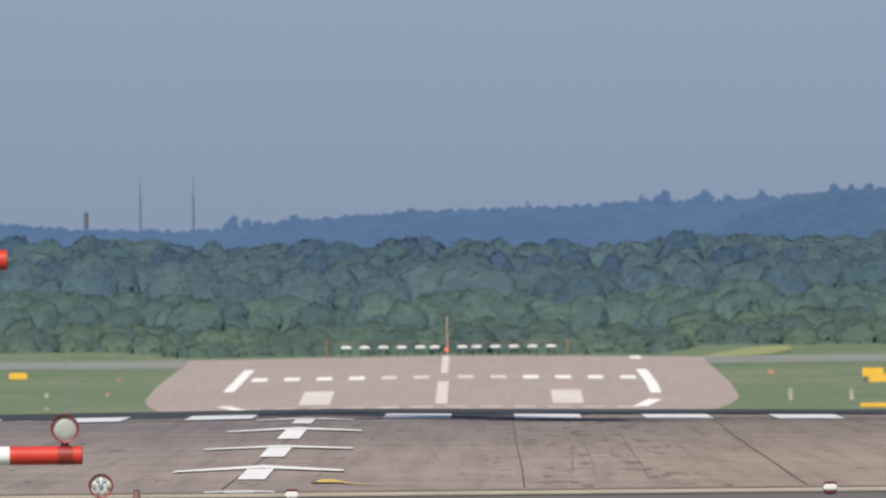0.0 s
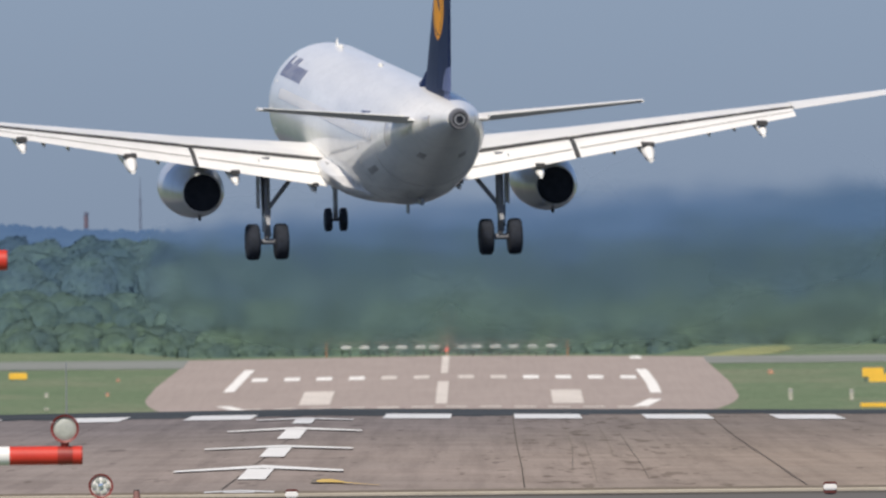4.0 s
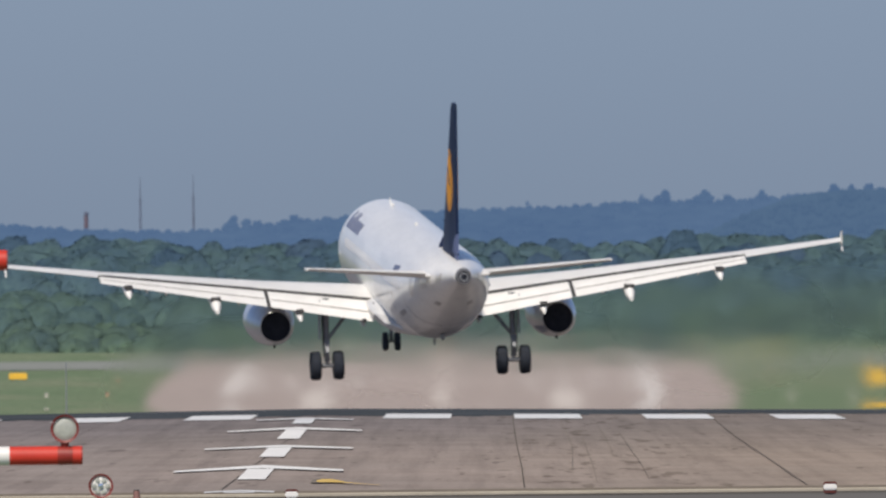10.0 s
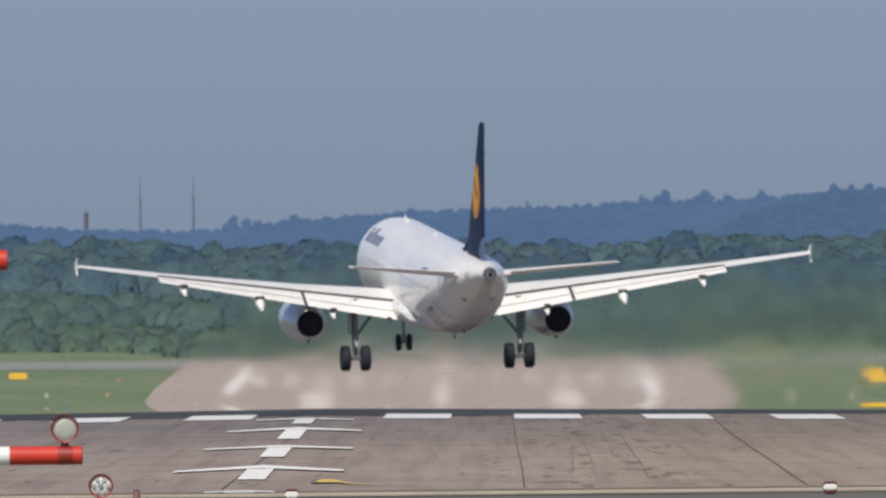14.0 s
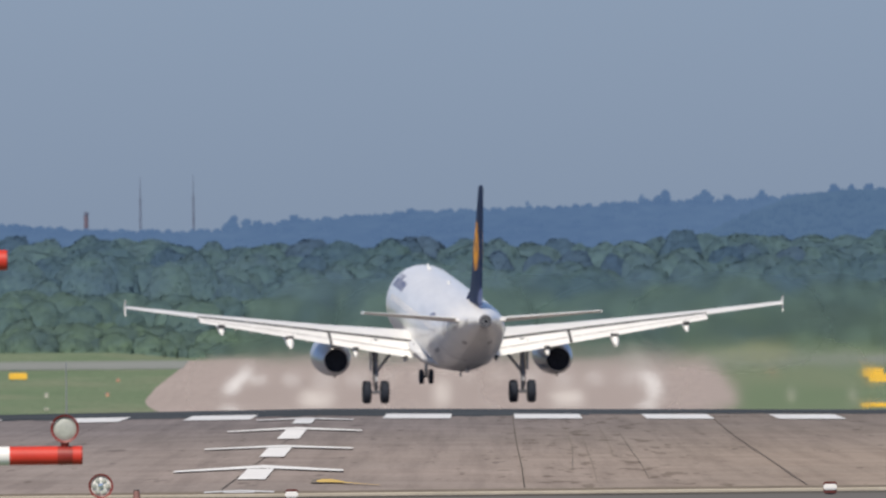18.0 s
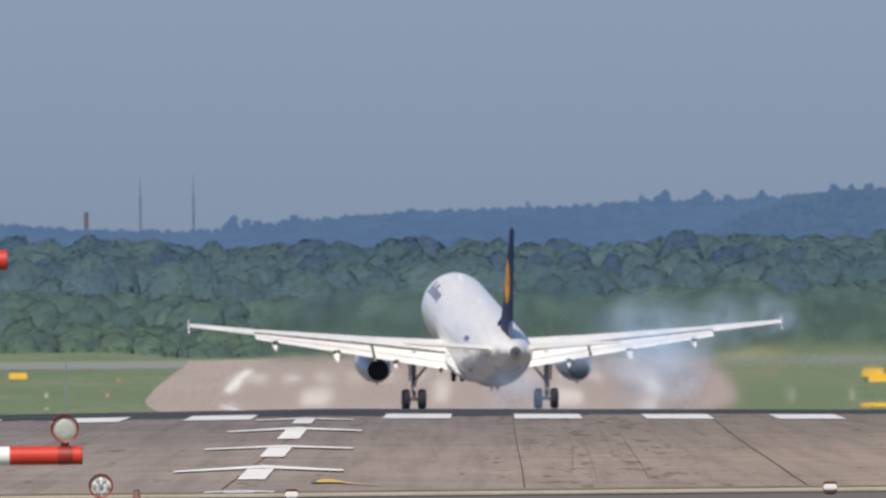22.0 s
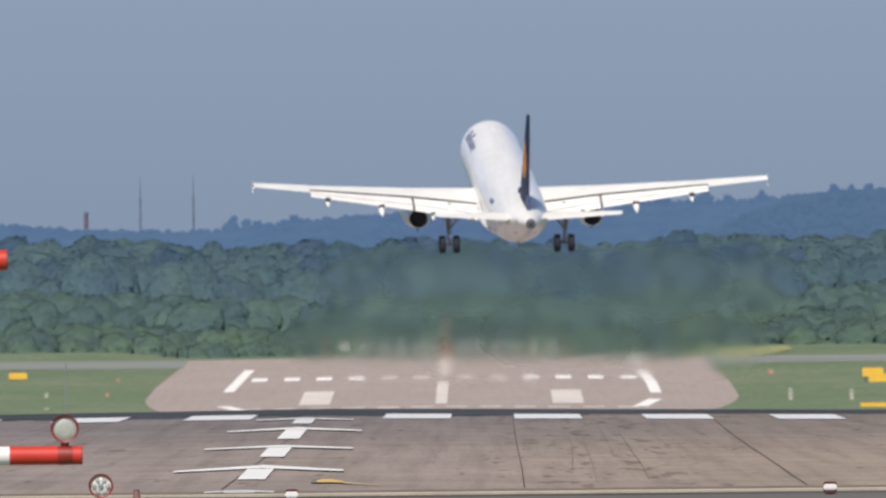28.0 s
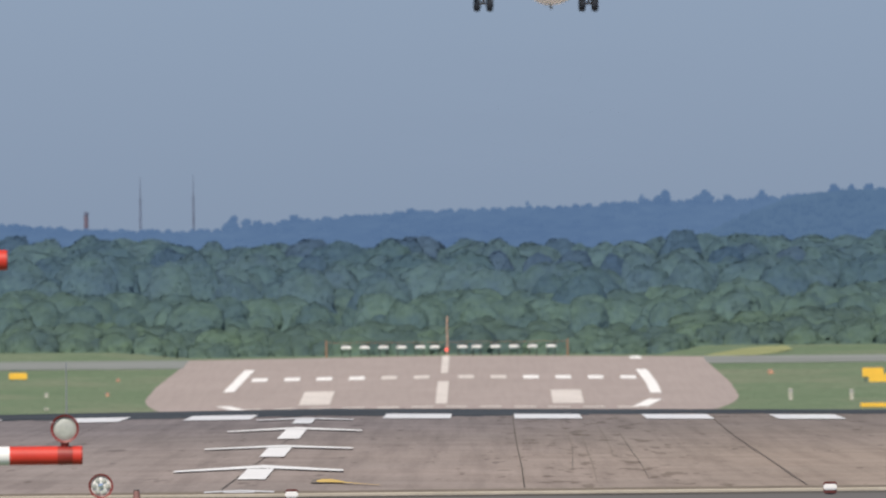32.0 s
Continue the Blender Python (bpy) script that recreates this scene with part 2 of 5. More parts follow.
# a strip of dry, pale grass along the foot of the bank
M_DRY = surface("dry_grass", (0.30, 0.32, 0.16), 0.95, vary=0.25, scale=0.12, fine=1.5, spec=0.0)
bm = bmesh.new()
edge = [(30.2, 3602, 3610), (32.5, 3602, 3690), (36.0, 3610, 3760), (39.0, 3660, 3800), (42.0, 3740, 3810)]
for (s0, a0, b0), (s1, a1, b1) in zip(edge, edge[1:]):
    bm.faces.new([bm.verts.new((axis_x(d) + s, d, ground_z(axis_x(d) + s, d) + 0.03)) for s, d in ((s0, a0), (s1, a1), (s1, b1), (s0, b0))])
setting("dry_grass_strip", bm, M_DRY, "pale dry grass along the foot of the bank", "grass")

# ---- painted markings ----
def marking(name, pieces, material, label, up=0.02):
    """One marking made of pieces (s0, s1, d0, d1)."""
    bm = bmesh.new()
    for s0, s1, d0, d1 in pieces:
        strip(bm, s0, s1, d0, d1, up)
    return setting(name, bm, material, label, "marking")


for side in (-1, 1):
    for k in range(6):
        c = side * (2.72 + 3.58 * k)
        marking("threshold_stripe", [(c - 0.92, c + 0.92, 833, 864)], M_STRIPE, "white painted threshold stripe on the runway")
    for k in range(6):
        c = side * (2.45 + 3.57 * k)
        marking("far_threshold_stripe", [(c - 0.85, c + 0.85, 3372, 3402)], M_FARPAINT if k > 1 else M_OLDPAINT, "faded white threshold stripe at the runway's far end", 0.03)
    marking("touchdown_block", [(side * 13.1 - 1.6, side * 13.1 + 1.6, 3165, 3275)], M_OLDPAINT, "faded white touchdown block on the far runway", 0.03)
def far_bar(name, a, b, wide, material, label):
    """A straight painted bar between two spots, given as offsets from the centre line and distances."""
    bm = bmesh.new()
    ends = []
    for s, d in (a, b):
        ends.append([bm.verts.new((axis_x(d) + s + k, d, ground_z(axis_x(d) + s + k, d) + 0.035)) for k in (-wide / 2, wide / 2)])
    bm.faces.new((*ends[0], *ends[1][::-1]))
    setting(name, bm, material, label, "marking")


EDGE = "bright white runway edge stripe"
marking("edge_stripe", [(21.4, 22.7, 3562, 3589)], M_FARPAINT, EDGE, 0.03)
far_bar("edge_stripe", (-22.9, 3284), (-22.1, 3480), 1.15, M_FARPAINT, EDGE)
far_bar("edge_stripe", (22.6, 3335), (22.1, 3460), 1.25, M_FARPAINT, EDGE)
far_bar("edge_stripe", (22.6, 3250), (22.6, 3335.2), 1.2, M_FARPAINT, EDGE)
# the stripes' mirrored ends in the mirage, painted as bars bending in
far_bar("edge_stripe", (-20.4, 3130), (-22.5, 3168), 1.4, M_FARPAINT, "white bar painted for the stripe end mirrored by the mirage")
far_bar("edge_stripe", (20.4, 3140), (22.2, 3198), 1.5, M_FARPAINT, "white bar painted for the stripe end mirrored by the mirage")
# threshold stripes mirrored by the mirage, painted as faint dashes on the slab
for k in range(12):
    c = -19.4 + 3.5 * k
    marking("mirage_dash", [(c - 1.1, c + 1.1, 3132, 3140)], M_OLDPAINT, "faint dash painted for a threshold stripe mirrored by the mirage", 0.03)
marking("centre_line_dash", [(-0.6, 0.6, 3160, 3345)], M_OLDPAINT, "faded white centre line dash", 0.03)
marking("centre_line_dash", [(-0.4, 0.4, 3420, 3588)], M_OLDPAINT, "faded white centre line dash", 0.03)

# arrows on the centre line that lead to the displaced threshold: a short shaft and a wide thin head each
for shaft0, shaft1, apex, ends, reach, paint in ((563, 597, 609, 589, 1.62, M_PAINT), (640, 680, 688, 672, 1.62, M_PAINT), (718, 773, 778, 757, 1.66, M_PAINT), (800, 832, 836, 822, 1.3, M_STRIPE), (525.5, 528, 532, 525.8, 0.6, M_STRIPE)):
    bm = bmesh.new()
    on = lambda s, d, up: bm.verts.new((-3.57 - 0.0007 * (d - 590) + s, d, ground_z(-3.5, d) + up))
    bm.faces.new([on(s, d, 0.02) for s, d in ((-0.26, shaft0), (0.26, shaft0), (0.26, shaft1), (-0.26, shaft1))])
    for side in (-1, 1):
        deep = min(11, (apex - ends) * 0.55)
        pts = [(0, apex), (side * reach, ends + 2), (side * reach, ends - deep * 0.3), (0, apex - deep)]
        bm.faces.new([on(s, d, 0.026) for s, d in pts])
    setting("displaced_threshold_arrow", bm, paint, "white painted arrow pointing along the runway centre line", "marking")

# a yellow taxi line that joins from the side
bm = bmesh.new()
line = [(-2.32, 556, 2.5), (-2.24, 557, 5.0), (-2.10, 557, 5.0), (-1.93, 554.5, 3.2), (-1.78, 551, 1.2), (-1.5, 547, 0.6), (-1.15, 543, 0.4)]
for (x0, d0, w0), (x1, d1, w1) in zip(line, line[1:]):
    bm.faces.new([bm.verts.new((x, d, ground_z(x, d) + 0.024)) for x, d in ((x0, d0 + w0), (x1, d1 + w1), (x1, d1 - w1), (x0, d0 - w0))])
setting("taxi_line", bm, M_YELLOW, "worn yellow taxi line curving on the concrete", "marking")
bm = bmesh.new()
edging = [(x - (0.10 if i == 0 else 0), d + 1.0, w + (2.5 if i < 2 else 1.0)) for i, (x, d, w) in enumerate(line[:4])]
for (x0, d0, w0), (x1, d1, w1) in zip(edging, edging[1:]):
    bm.faces.new([bm.verts.new((x, d, ground_z(x, d) + 0.017)) for x, d in ((x0, d0 + w0), (x1, d1 + w1), (x1, d1 - w1), (x0, d0 - w0))])
setting("taxi_line_edging", bm, M_CRACK, "dark edging under the yellow taxi line", "marking")

# a dark band just behind the threshold paints in the mirage's dark reflection
bm = bmesh.new()
strip(bm, -21.5, 21.5, 880, 1100, 0.008)
# its ragged near edge reaches in between the threshold stripes
ragged = random.Random(21)
for i in range(86):
    s = -21.5 + 0.5 * i
    near = float(np.interp(s, [-21.5, -13, -9, -6, 3, 6, 8, 12, 21.5], [872, 866, 858, 852, 850, 854, 868, 872, 874])) + ragged.uniform(-2.5, 2.5)
    strip(bm, s, s + 0.5, near, 880, 0.008)
setting("mirage_band", bm, M_MIRAGE, "dark band painting a mirage's reflection onto the runway", "runway")

# tarred joints between the concrete lanes
JOINT, TRACK = (0.010, M_TAR, "dark tarred joint between concrete lanes"), (0.006, M_CRACK, "faint curving tyre track on the concrete")
for (w, dark, label), pts in ((JOINT, ((1.95, 870), (1.85, 832), (1.62, 690), (1.50, 600), (1.38, 535))), (JOINT, ((7.6, 870), (7.26, 822), (6.95, 740), (6.66, 640), (6.36, 553), (6.3, 535))),
                              (JOINT, ((-3.5, 868), (-3.72, 650), (-3.9, 535))), (JOINT, ((-9.0, 870), (-9.3, 535))),
                              (TRACK, ((3.06, 807), (2.97, 740), (2.82, 680), (2.62, 630), (2.44, 590))), (TRACK, ((3.38, 773), (3.24, 720), (3.06, 657), (2.90, 600), (2.72, 550))),
                              (TRACK, ((4.29, 758), (4.17, 710), (4.02, 655), (3.88, 605), (3.73, 564))), (TRACK, ((3.95, 800), (3.84, 740), (3.66, 680), (3.5, 640)))):
    bm = bmesh.new()
    for (x0, d0), (x1, d1) in zip(pts, pts[1:]):
        bm.faces.new([bm.verts.new((x, d, ground_z(x, d) + 0.014)) for x, d in ((x0 - w, d0), (x0 + w, d0), (x1 + w, d1), (x1 - w, d1))])
    setting("tarred_joint" if dark is M_TAR else "tyre_track", bm, dark, label, "joint" if dark is M_TAR else "tyre track")

# the lip of the pavement and the service road before it
def slanting(d0, d1, z0, z1, xs=(-34.0, -20.0, -4.0, 12.0, 40.0)):
    """A bar along the slanting lip of the pavement, from d0 to d1 behind its line."""
    return loft([[(x, KERB_D(x) + d, ground_z(x, KERB_D(x)) + z) for d, z in ((d0, z0), (d0, z1), (d0 + 0.03, z1 + 0.012), (d1, z1 + 0.012), (d1, z0))] for x in xs])


setting("kerb", slanting(0.0, 0.35, -0.2, 0.038), M_KERB, "pale concrete kerb along the start of the pavement", "kerb")
M_LIP = surface("dark_brown_lip", (0.20, 0.172, 0.140), 0.95, vary=0.35, scale=0.8, fine=5.0, spec=0.0)
setting("lip_strip", slanting(7.0, 12.0, -0.1, 0.004), M_LIP, "dark brown strip along the kerb", "dirt")
# a dark strip right before the kerb line
setting("gutter", slanting(-5.0, -0.01, -0.2, -0.012), M_TAR, "dark strip along the foot of the kerb", "gutter")
setting("service_road", slanting(-60.0, -5.01, -0.2, -0.014), M_ASPHALT, "grey asphalt service road before the runway", "road")


M_HOUSE = surface("brown_red_housing", (0.11, 0.025, 0.02), 0.6, vary=0.2, scale=6.0)


def end_light(x, d, z):
    """A low elevated light: red housing, white lens, short stem."""
    e = new("runway_end_light")
    e.location = (x, d, ground_z(x, d))
    part("stem", tube_bm((0, 0, 0), (0, 0, z - 0.11), 0.03), M_STEEL, e)
    part("housing", box_bm(-0.11, 0.11, -0.1, 0.1, z - 0.12, z + 0.085, bevel=0.02), M_HOUSE, e, "dark red painted housing")
    part("lens", box_bm(-0.11, 0.11, -0.125, -0.095, z - 0.055, z + 0.045, bevel=0.02), M_WHITE, e, "white front lens")
    tagged(e, "low red runway end light with a white lens", "light", "runway end lights")


end_light(-2.55, 511, 0.08)
end_light(6.40, 511, 0.13)
end_light(-11.5, 511, 0.08)


M_CLAMP = surface("darkened_red_paint", (0.30, 0.028, 0.020), 0.5, vary=0.15, scale=4.0)
M_HOOD = surface("faded_red_housing", (0.24, 0.12, 0.105), 0.6, vary=0.15, scale=4.0)


# ---- approach lighting masts in the foreground ----
def ring_lamp(parent, x, y, z, r, lit=False):
    """A round lamp that faces the camera: red ring, pale lens, reflector and a swivel neck."""
    lamp = part("lamp_ring", turned([(-0.05, r * 0.85), (-0.06, r), (0.04, r), (0.07, r * 0.92), (0.07, r * 0.85)], n=36, centre=(x, y, z), hollow=True), M_RING, parent, "dark red ring of the lamp")
    part("lamp_lens", turned([(-0.035, 0.001), (-0.045, r * 0.45), (-0.02, r * 0.82), (0.06, r * 0.82), (0.06, 0.001)], n=36, centre=(x, y, z)), M_LENS if not lit else M_WHITE, lamp, "pale frosted lens")
    if lit:
        for k in range(6):
            a = k * math.pi / 3
            part("lens_facet", turned([(-0.06, 0.004), (-0.055, r * 0.2), (-0.02, r * 0.24)], n=12, centre=(x + math.cos(a) * r * 0.52, y, z + math.sin(a) * r * 0.52)), M_LENS, lamp)
    if lit:
        part("lamp_bulb", turned([(-0.075, 0.001), (-0.07, r * 0.2), (-0.04, r * 0.28), (-0.03, 0.001)], n=20, centre=(x, y, z)), M_BULB, lamp)
    part("lamp_neck", tube_bm((x, y, z - r * 1.5), (x, y, z - r * 0.95), 0.032, 0.045), M_RING, parent)


def light_mast(x_post, d, bars, lamps, rods=(), height=4.6):
    e = new("approach_light_mast")
    e.location = (0, d, 0)
    g = ground_z(x_post, d)
    part("post", tube_bm((x_post, 0, g), (x_post, 0, height), 0.11, 0.085, n=18), M_STEEL, e, "grey metal post")
    part("foot", box_bm(x_post - 0.3, x_post + 0.3, -0.3, 0.3, g - 0.03, g + 0.12, bevel=0.03), M_KERB, e, "concrete foot")
    for x0, x1, z, r, bands in bars:
        edges = [x0, *bands, x1]
        for i, (a, b) in enumerate(zip(edges, edges[1:])):
            red = (len(edges) - i) % 2 == 0
            part("bar_section", tube_bm((a, 0, z), (b, 0, z), r, n=24), M_RED if red else M_WHITE, e, "red painted bar section" if red else "white painted bar section")
        # darker red sleeve: the lamp's shadow on the bar end is painted in
        part("shaded_bar_end", tube_bm((x1 - 0.23, 0, z), (x1 + 0.012, 0, z), r * 1.03, r * 0.98, n=24), M_CLAMP, e)
        part("clamp", box_bm(x_post - 0.13, x_post + 0.13, -0.13, 0.13, z - r * 1.2, z + r * 1.2, bevel=0.02), M_STEEL, e)
    for x, z, r, lit in lamps:
        ring_lamp(e, x, -0.02, z, r, lit)
        if lit:
            part("lamp_bracket", box_bm(x - 0.30, x + 0.14, -0.05, 0.05, z - r * 1.30, z - r * 1.03, bevel=0.015), M_CLAMP, e, "red bracket under the lamp")
    for x, z0, z1 in rods:
        part("rod", tube_bm((x, 0.05, z0), (x, 0.05, z1), 0.007, 0.005), M_STEEL, e, "thin grey rod")
    return tagged(e, "approach light mast with red and white crossbars and round lamps", "light mast")


def px(x, d):
    return (x - 784) * d / 54400


def pz(y, d):
    return 3.44 - (y - 515) * d / 54400


light_mast(px(-150, 300), 300, [(px(-420, 300), px(141, 300), pz(800.5, 300), 0.091, (px(-240, 300), px(-113, 300), px(14, 300)))],
           [(px(112, 300), pz(753, 300), 0.138, False)], [(px(115, 300), pz(740, 300), pz(636, 300))], height=2.6)
light_mast(px(-180, 290), 290, [(px(-450, 290), px(11, 290), pz(454, 290), 0.096, (px(-250, 290), px(-120, 290)))], [], height=4.3)
light_mast(px(-120, 330), 330, [(px(-400, 330), px(205, 330), pz(893, 330), 0.07, (px(-220, 330), px(-90, 330), px(40, 330), px(112, 330)))],
           [(px(175, 330), pz(855, 330), 0.132, True)], height=1.6)
e = new("approach_light")
e.location = (px(238, 420), 420, ground_z(px(238, 420), 420))
zt = pz(864, 420)
part("stem", tube_bm((0, 0, 0), (0, 0, zt), 0.03), M_STEEL, e)
part("hood", tube_bm((0, 0, zt - 0.12), (0, 0, zt + 0.0), 0.055, 0.04, n=16), M_HOOD, e)
part("cap", tube_bm((0, 0, zt + 0.0), (0, 0, zt + 0.015), 0.042, 0.03, n=16), M_DARK, e)
tagged(e, "small dark red approach light on a stem", "light")

# ---- far end: antenna row, signs, markers ----
ant = new("localizer_antenna")
AD = 3700.0
ant.location = (0, AD, level(AD))
M_PALEOR = surface("faded_orange", (0.52, 0.33, 0.25), 0.7, vary=0.15)
M_RUST = surface("rust_orange", (0.30, 0.16, 0.10), 0.8, vary=0.2)
az = lambda y: pz(y, AD) - level(AD)
for i, x in enumerate((611, 644, 677, 709, 742, 768, 817, 842, 875, 908, 941, 974)):
    X = px(x, AD)
    el = part("radiator", box_bm(X - 0.62, X + 0.62, -0.5, 0.5, az(617.5), az(611.5), bevel=0.12), M_WHITE, ant, "white weatherproof antenna element")
    part("bracket", box_bm(X - 0.60, X + 0.60, -0.2, 0.2, az(611.4), az(609.0), bevel=0.03), M_DARK, ant)
    for k in (-0.45, 0.45):
        part("leg", tube_bm((X + k, 0, -0.5), (X + k, 0, az(618)), 0.06), M_DARK, ant)
for x in (576, 1003):
    part("end_post", box_bm(px(x, AD) - 0.09, px(x, AD) + 0.09, -0.09, 0.09, -0.6, az(602), bevel=0.02), M_RUST, ant, "rust-orange end post")
for y in (605.5,):
    part("top_rail", box_bm(px(576, AD), px(1003, AD), -0.06, 0.06, az(y + 0.7), az(y), bevel=0.01), M_RUST, ant, "thin orange rail")
part("monitor_mast", tube_bm((px(790, AD), 0.9, -0.5), (px(790, AD), 0.9, az(560)), 0.11, 0.08), M_PALEOR, ant, "pale orange mast")
M_BEACON = glow("red_beacon", (0.9, 0.14, 0.10), 0.6)
part("beacon", turned([(-0.25, 0.05), (-0.2, 0.22), (0.1, 0.24), (0.25, 0.05)], n=16, centre=(px(789, AD), -0.7, az(619))), M_BEACON, ant, "lit red light")
tagged(ant, "row of white antenna elements on an orange frame", "antenna")


def sign(x, d, w, h, z0, label, step=0.0):
    e = new("taxiway_sign")
    e.location = (x, d, ground_z(x, d))
    part("panel", box_bm(-w / 2, w / 2, -0.12, 0.12, z0, z0 + h, bevel=0.04), M_SIGNY, e, "yellow sign panel")
    if step:
        part("panel", box_bm(w / 2 - 1.6, w / 2 + 0.4, -0.16, -0.124, z0 - step, z0 + h - step, bevel=0.01), M_SIGNY, e, "yellow sign panel")
    for k in (-0.35, 0.35):
        part("leg", tube_bm((w * k, 0, -0.1), (w * k, 0, z0), 0.06), M_DARK, e)
    tagged(e, label, "sign", "taxiway signs")


M_POST = surface("weathered_post", (0.42, 0.41, 0.34), 0.8, vary=0.15)


def on_ground(x, y):
    """The distance at which the rising far ground shows at that height of the view."""
    d = DIP
    while d < END and 515 + (3.44 - ground_z(px(x, d), d)) / d * 54400 > y + 0.0087 * (x - 784):
        d += 2.0
    return d


for x, y, w, h, z0, step in ((30, 674, 2.0, 0.72, 0.1, 0), (1543, 676, 2.3, 1.0, 0.5, 0.65), (1552, 722, 3.6, 0.45, 0.05, 0)):
    d = on_ground(x, y)
    sign(px(x, d), d, w, h, z0, "bright yellow taxiway sign standing in the grass", step)
for x, y, w, h, m in ((207, 676, 0.42, 0.35, M_ORANGE), (188, 702, 0.4, 0.4, M_ORANGE), (80, 704, 0.42, 0.5, M_POST), (1362, 662, 0.6, 0.5, M_ORANGE), (1397, 708, 0.42, 1.2, M_POST), (1505, 708, 0.42, 1.1, M_POST), (80, 726, 0.5, 0.22, M_POST)):
    d = on_ground(x, y)
    e = new("marker_post")
    e.location = (px(x, d), d, ground_z(px(x, d), d))
    part("post", box_bm(-w / 2, w / 2, -w / 2, w / 2, -0.05, h, bevel=0.05), m, e)
    part("cap", box_bm(-w / 2 - 0.02, w / 2 + 0.02, -w / 2 - 0.02, w / 2 + 0.02, h * 0.75, h * 0.86, bevel=0.01), M_STEEL, e)
    tagged(e, "orange marker light in the grass" if m is M_ORANGE else "pale marker post in the grass", "marker", "marker posts")


# ---- the airliner: x to its right wing, y to its nose, z up; its origin lies on the ground under the main wheels ----
def airliner_paint():
    """White enamel, faint grime along the panels; belly mottled grey for the fairing's shadows."""
    m, n, l, p = shader("airliner_white")
    tc, sep = n.new("ShaderNodeTexCoord"), n.new("ShaderNodeSeparateXYZ")
    l.new(tc.outputs["Object"], sep.inputs[0])
    grime = noise_of(n, l, mapped(n, l, (1.5, 0.25, 1.5)), 1.0, 5, 0.6)
    fine = noise_of(n, l, mapped(n, l, (9, 2, 9)), 1.0, 4, 0.6)
    c = ramp(n, l, grime, [(0.3, (0.80, 0.80, 0.785)), (0.6, (0.90, 0.895, 0.87))])
    # below this height mottled grey paints in the fairing's shadows
    low = calc(n, l, "LESS_THAN", sep.outputs["Z"], 2.55)
    c = mix(n, l, "MIX", low, c, ramp(n, l, grime, [(0.36, (0.56, 0.55, 0.54)), (0.60, (0.83, 0.825, 0.80))]))
    c = mix(n, l, "MULTIPLY", 0.25, c, ramp(n, l, fine, [(0.35, (0.8, 0.79, 0.77)), (0.55, (1, 1, 1))]))
    seam = calc(n, l, "LESS_THAN", calc(n, l, "FRACT", calc(n, l, "MULTIPLY", sep.outputs["Y"], 0.42)), 0.014)
    c = mix(n, l, "MULTIPLY", calc(n, l, "MULTIPLY", seam, 0.35), c, (0.4, 0.4, 0.42))
    l.new(c, p.inputs["Base Color"])
    p.inputs["Roughness"].default_value, p.inputs["Coat Weight"].default_value, p.inputs["Coat Roughness"].default_value = 0.42, 0.45, 0.06
    return m


def fin_paint():
    """Navy blue with a round yellow badge, a thin blue ring and a slim bird-like wedge in it."""
    m, n, l, p = shader("fin_navy")
    tc, sep = n.new("ShaderNodeTexCoord"), n.new("ShaderNodeSeparateXYZ")
    l.new(tc.outputs["Object"], sep.inputs[0])
    dy = calc(n, l, "ADD", sep.outputs["Y"], 15.75)
    dz = calc(n, l, "SUBTRACT", sep.outputs["Z"], 8.85)
    r = calc(n, l, "SQRT", calc(n, l, "ADD", calc(n, l, "MULTIPLY", dy, dy), calc(n, l, "MULTIPLY", dz, dz)))
    disc = calc(n, l, "LESS_THAN", r, 1.28)
    ring = calc(n, l, "MULTIPLY", calc(n, l, "LESS_THAN", r, 1.13), calc(n, l, "GREATER_THAN", r, 1.06))
    arm = calc(n, l, "LESS_THAN", calc(n, l, "ABSOLUTE", calc(n, l, "SUBTRACT", dz, calc(n, l, "MULTIPLY", dy, 0.8))), 0.16)
    wedge = calc(n, l, "MULTIPLY", calc(n, l, "MULTIPLY", arm, calc(n, l, "LESS_THAN", r, 0.85)), calc(n, l, "GREATER_THAN", dy, -0.5))
    blue = ramp(n, l, noise_of(n, l, mapped(n, l, (1, 1, 1)), 1.2), [(0.3, (0.010, 0.018, 0.055)), (0.7, (0.016, 0.028, 0.075))])
    c = mix(n, l, "MIX", disc, blue, (0.80, 0.34, 0.02))
    c = mix(n, l, "MIX", calc(n, l, "MAXIMUM", ring, wedge), c, (0.02, 0.03, 0.08))
    # the hull's pale reflection at the fin's rear foot, painted into the blue
    hy, hz = calc(n, l, "ADD", sep.outputs["Y"], 17.7), calc(n, l, "SUBTRACT", sep.outputs["Z"], 5.7)
    foot_reflection = calc(n, l, "LESS_THAN", calc(n, l, "ADD", calc(n, l, "MULTIPLY", hy, hy), calc(n, l, "MULTIPLY", hz, hz)), 1.3)
    c = mix(n, l, "MIX", foot_reflection, c, (0.11, 0.14, 0.26))
    l.new(c, p.inputs["Base Color"])
    p.inputs["Roughness"].default_value, p.inputs["Coat Weight"].default_value, p.inputs["Coat Roughness"].default_value = 0.5, 0.0, 0.1
    p.inputs["Specular IOR Level"].default_value = 0.08
    return m


M_AIR, M_FIN = airliner_paint(), fin_paint()
M_WING = surface("wing_grey_white", (0.86, 0.85, 0.815), 0.45, vary=0.07, scale=0.8, fine=9.0, coat=0.2)
M_FLAP = surface("flap_white", (0.88, 0.87, 0.835), 0.45, vary=0.06, scale=1.2, fine=10.0, coat=0.15)
# near-black that paints the shade inside gaps between wing parts
M_GAP = surface("cove_shadow_grey", (0.06, 0.06, 0.06), 0.7, vary=0.2)
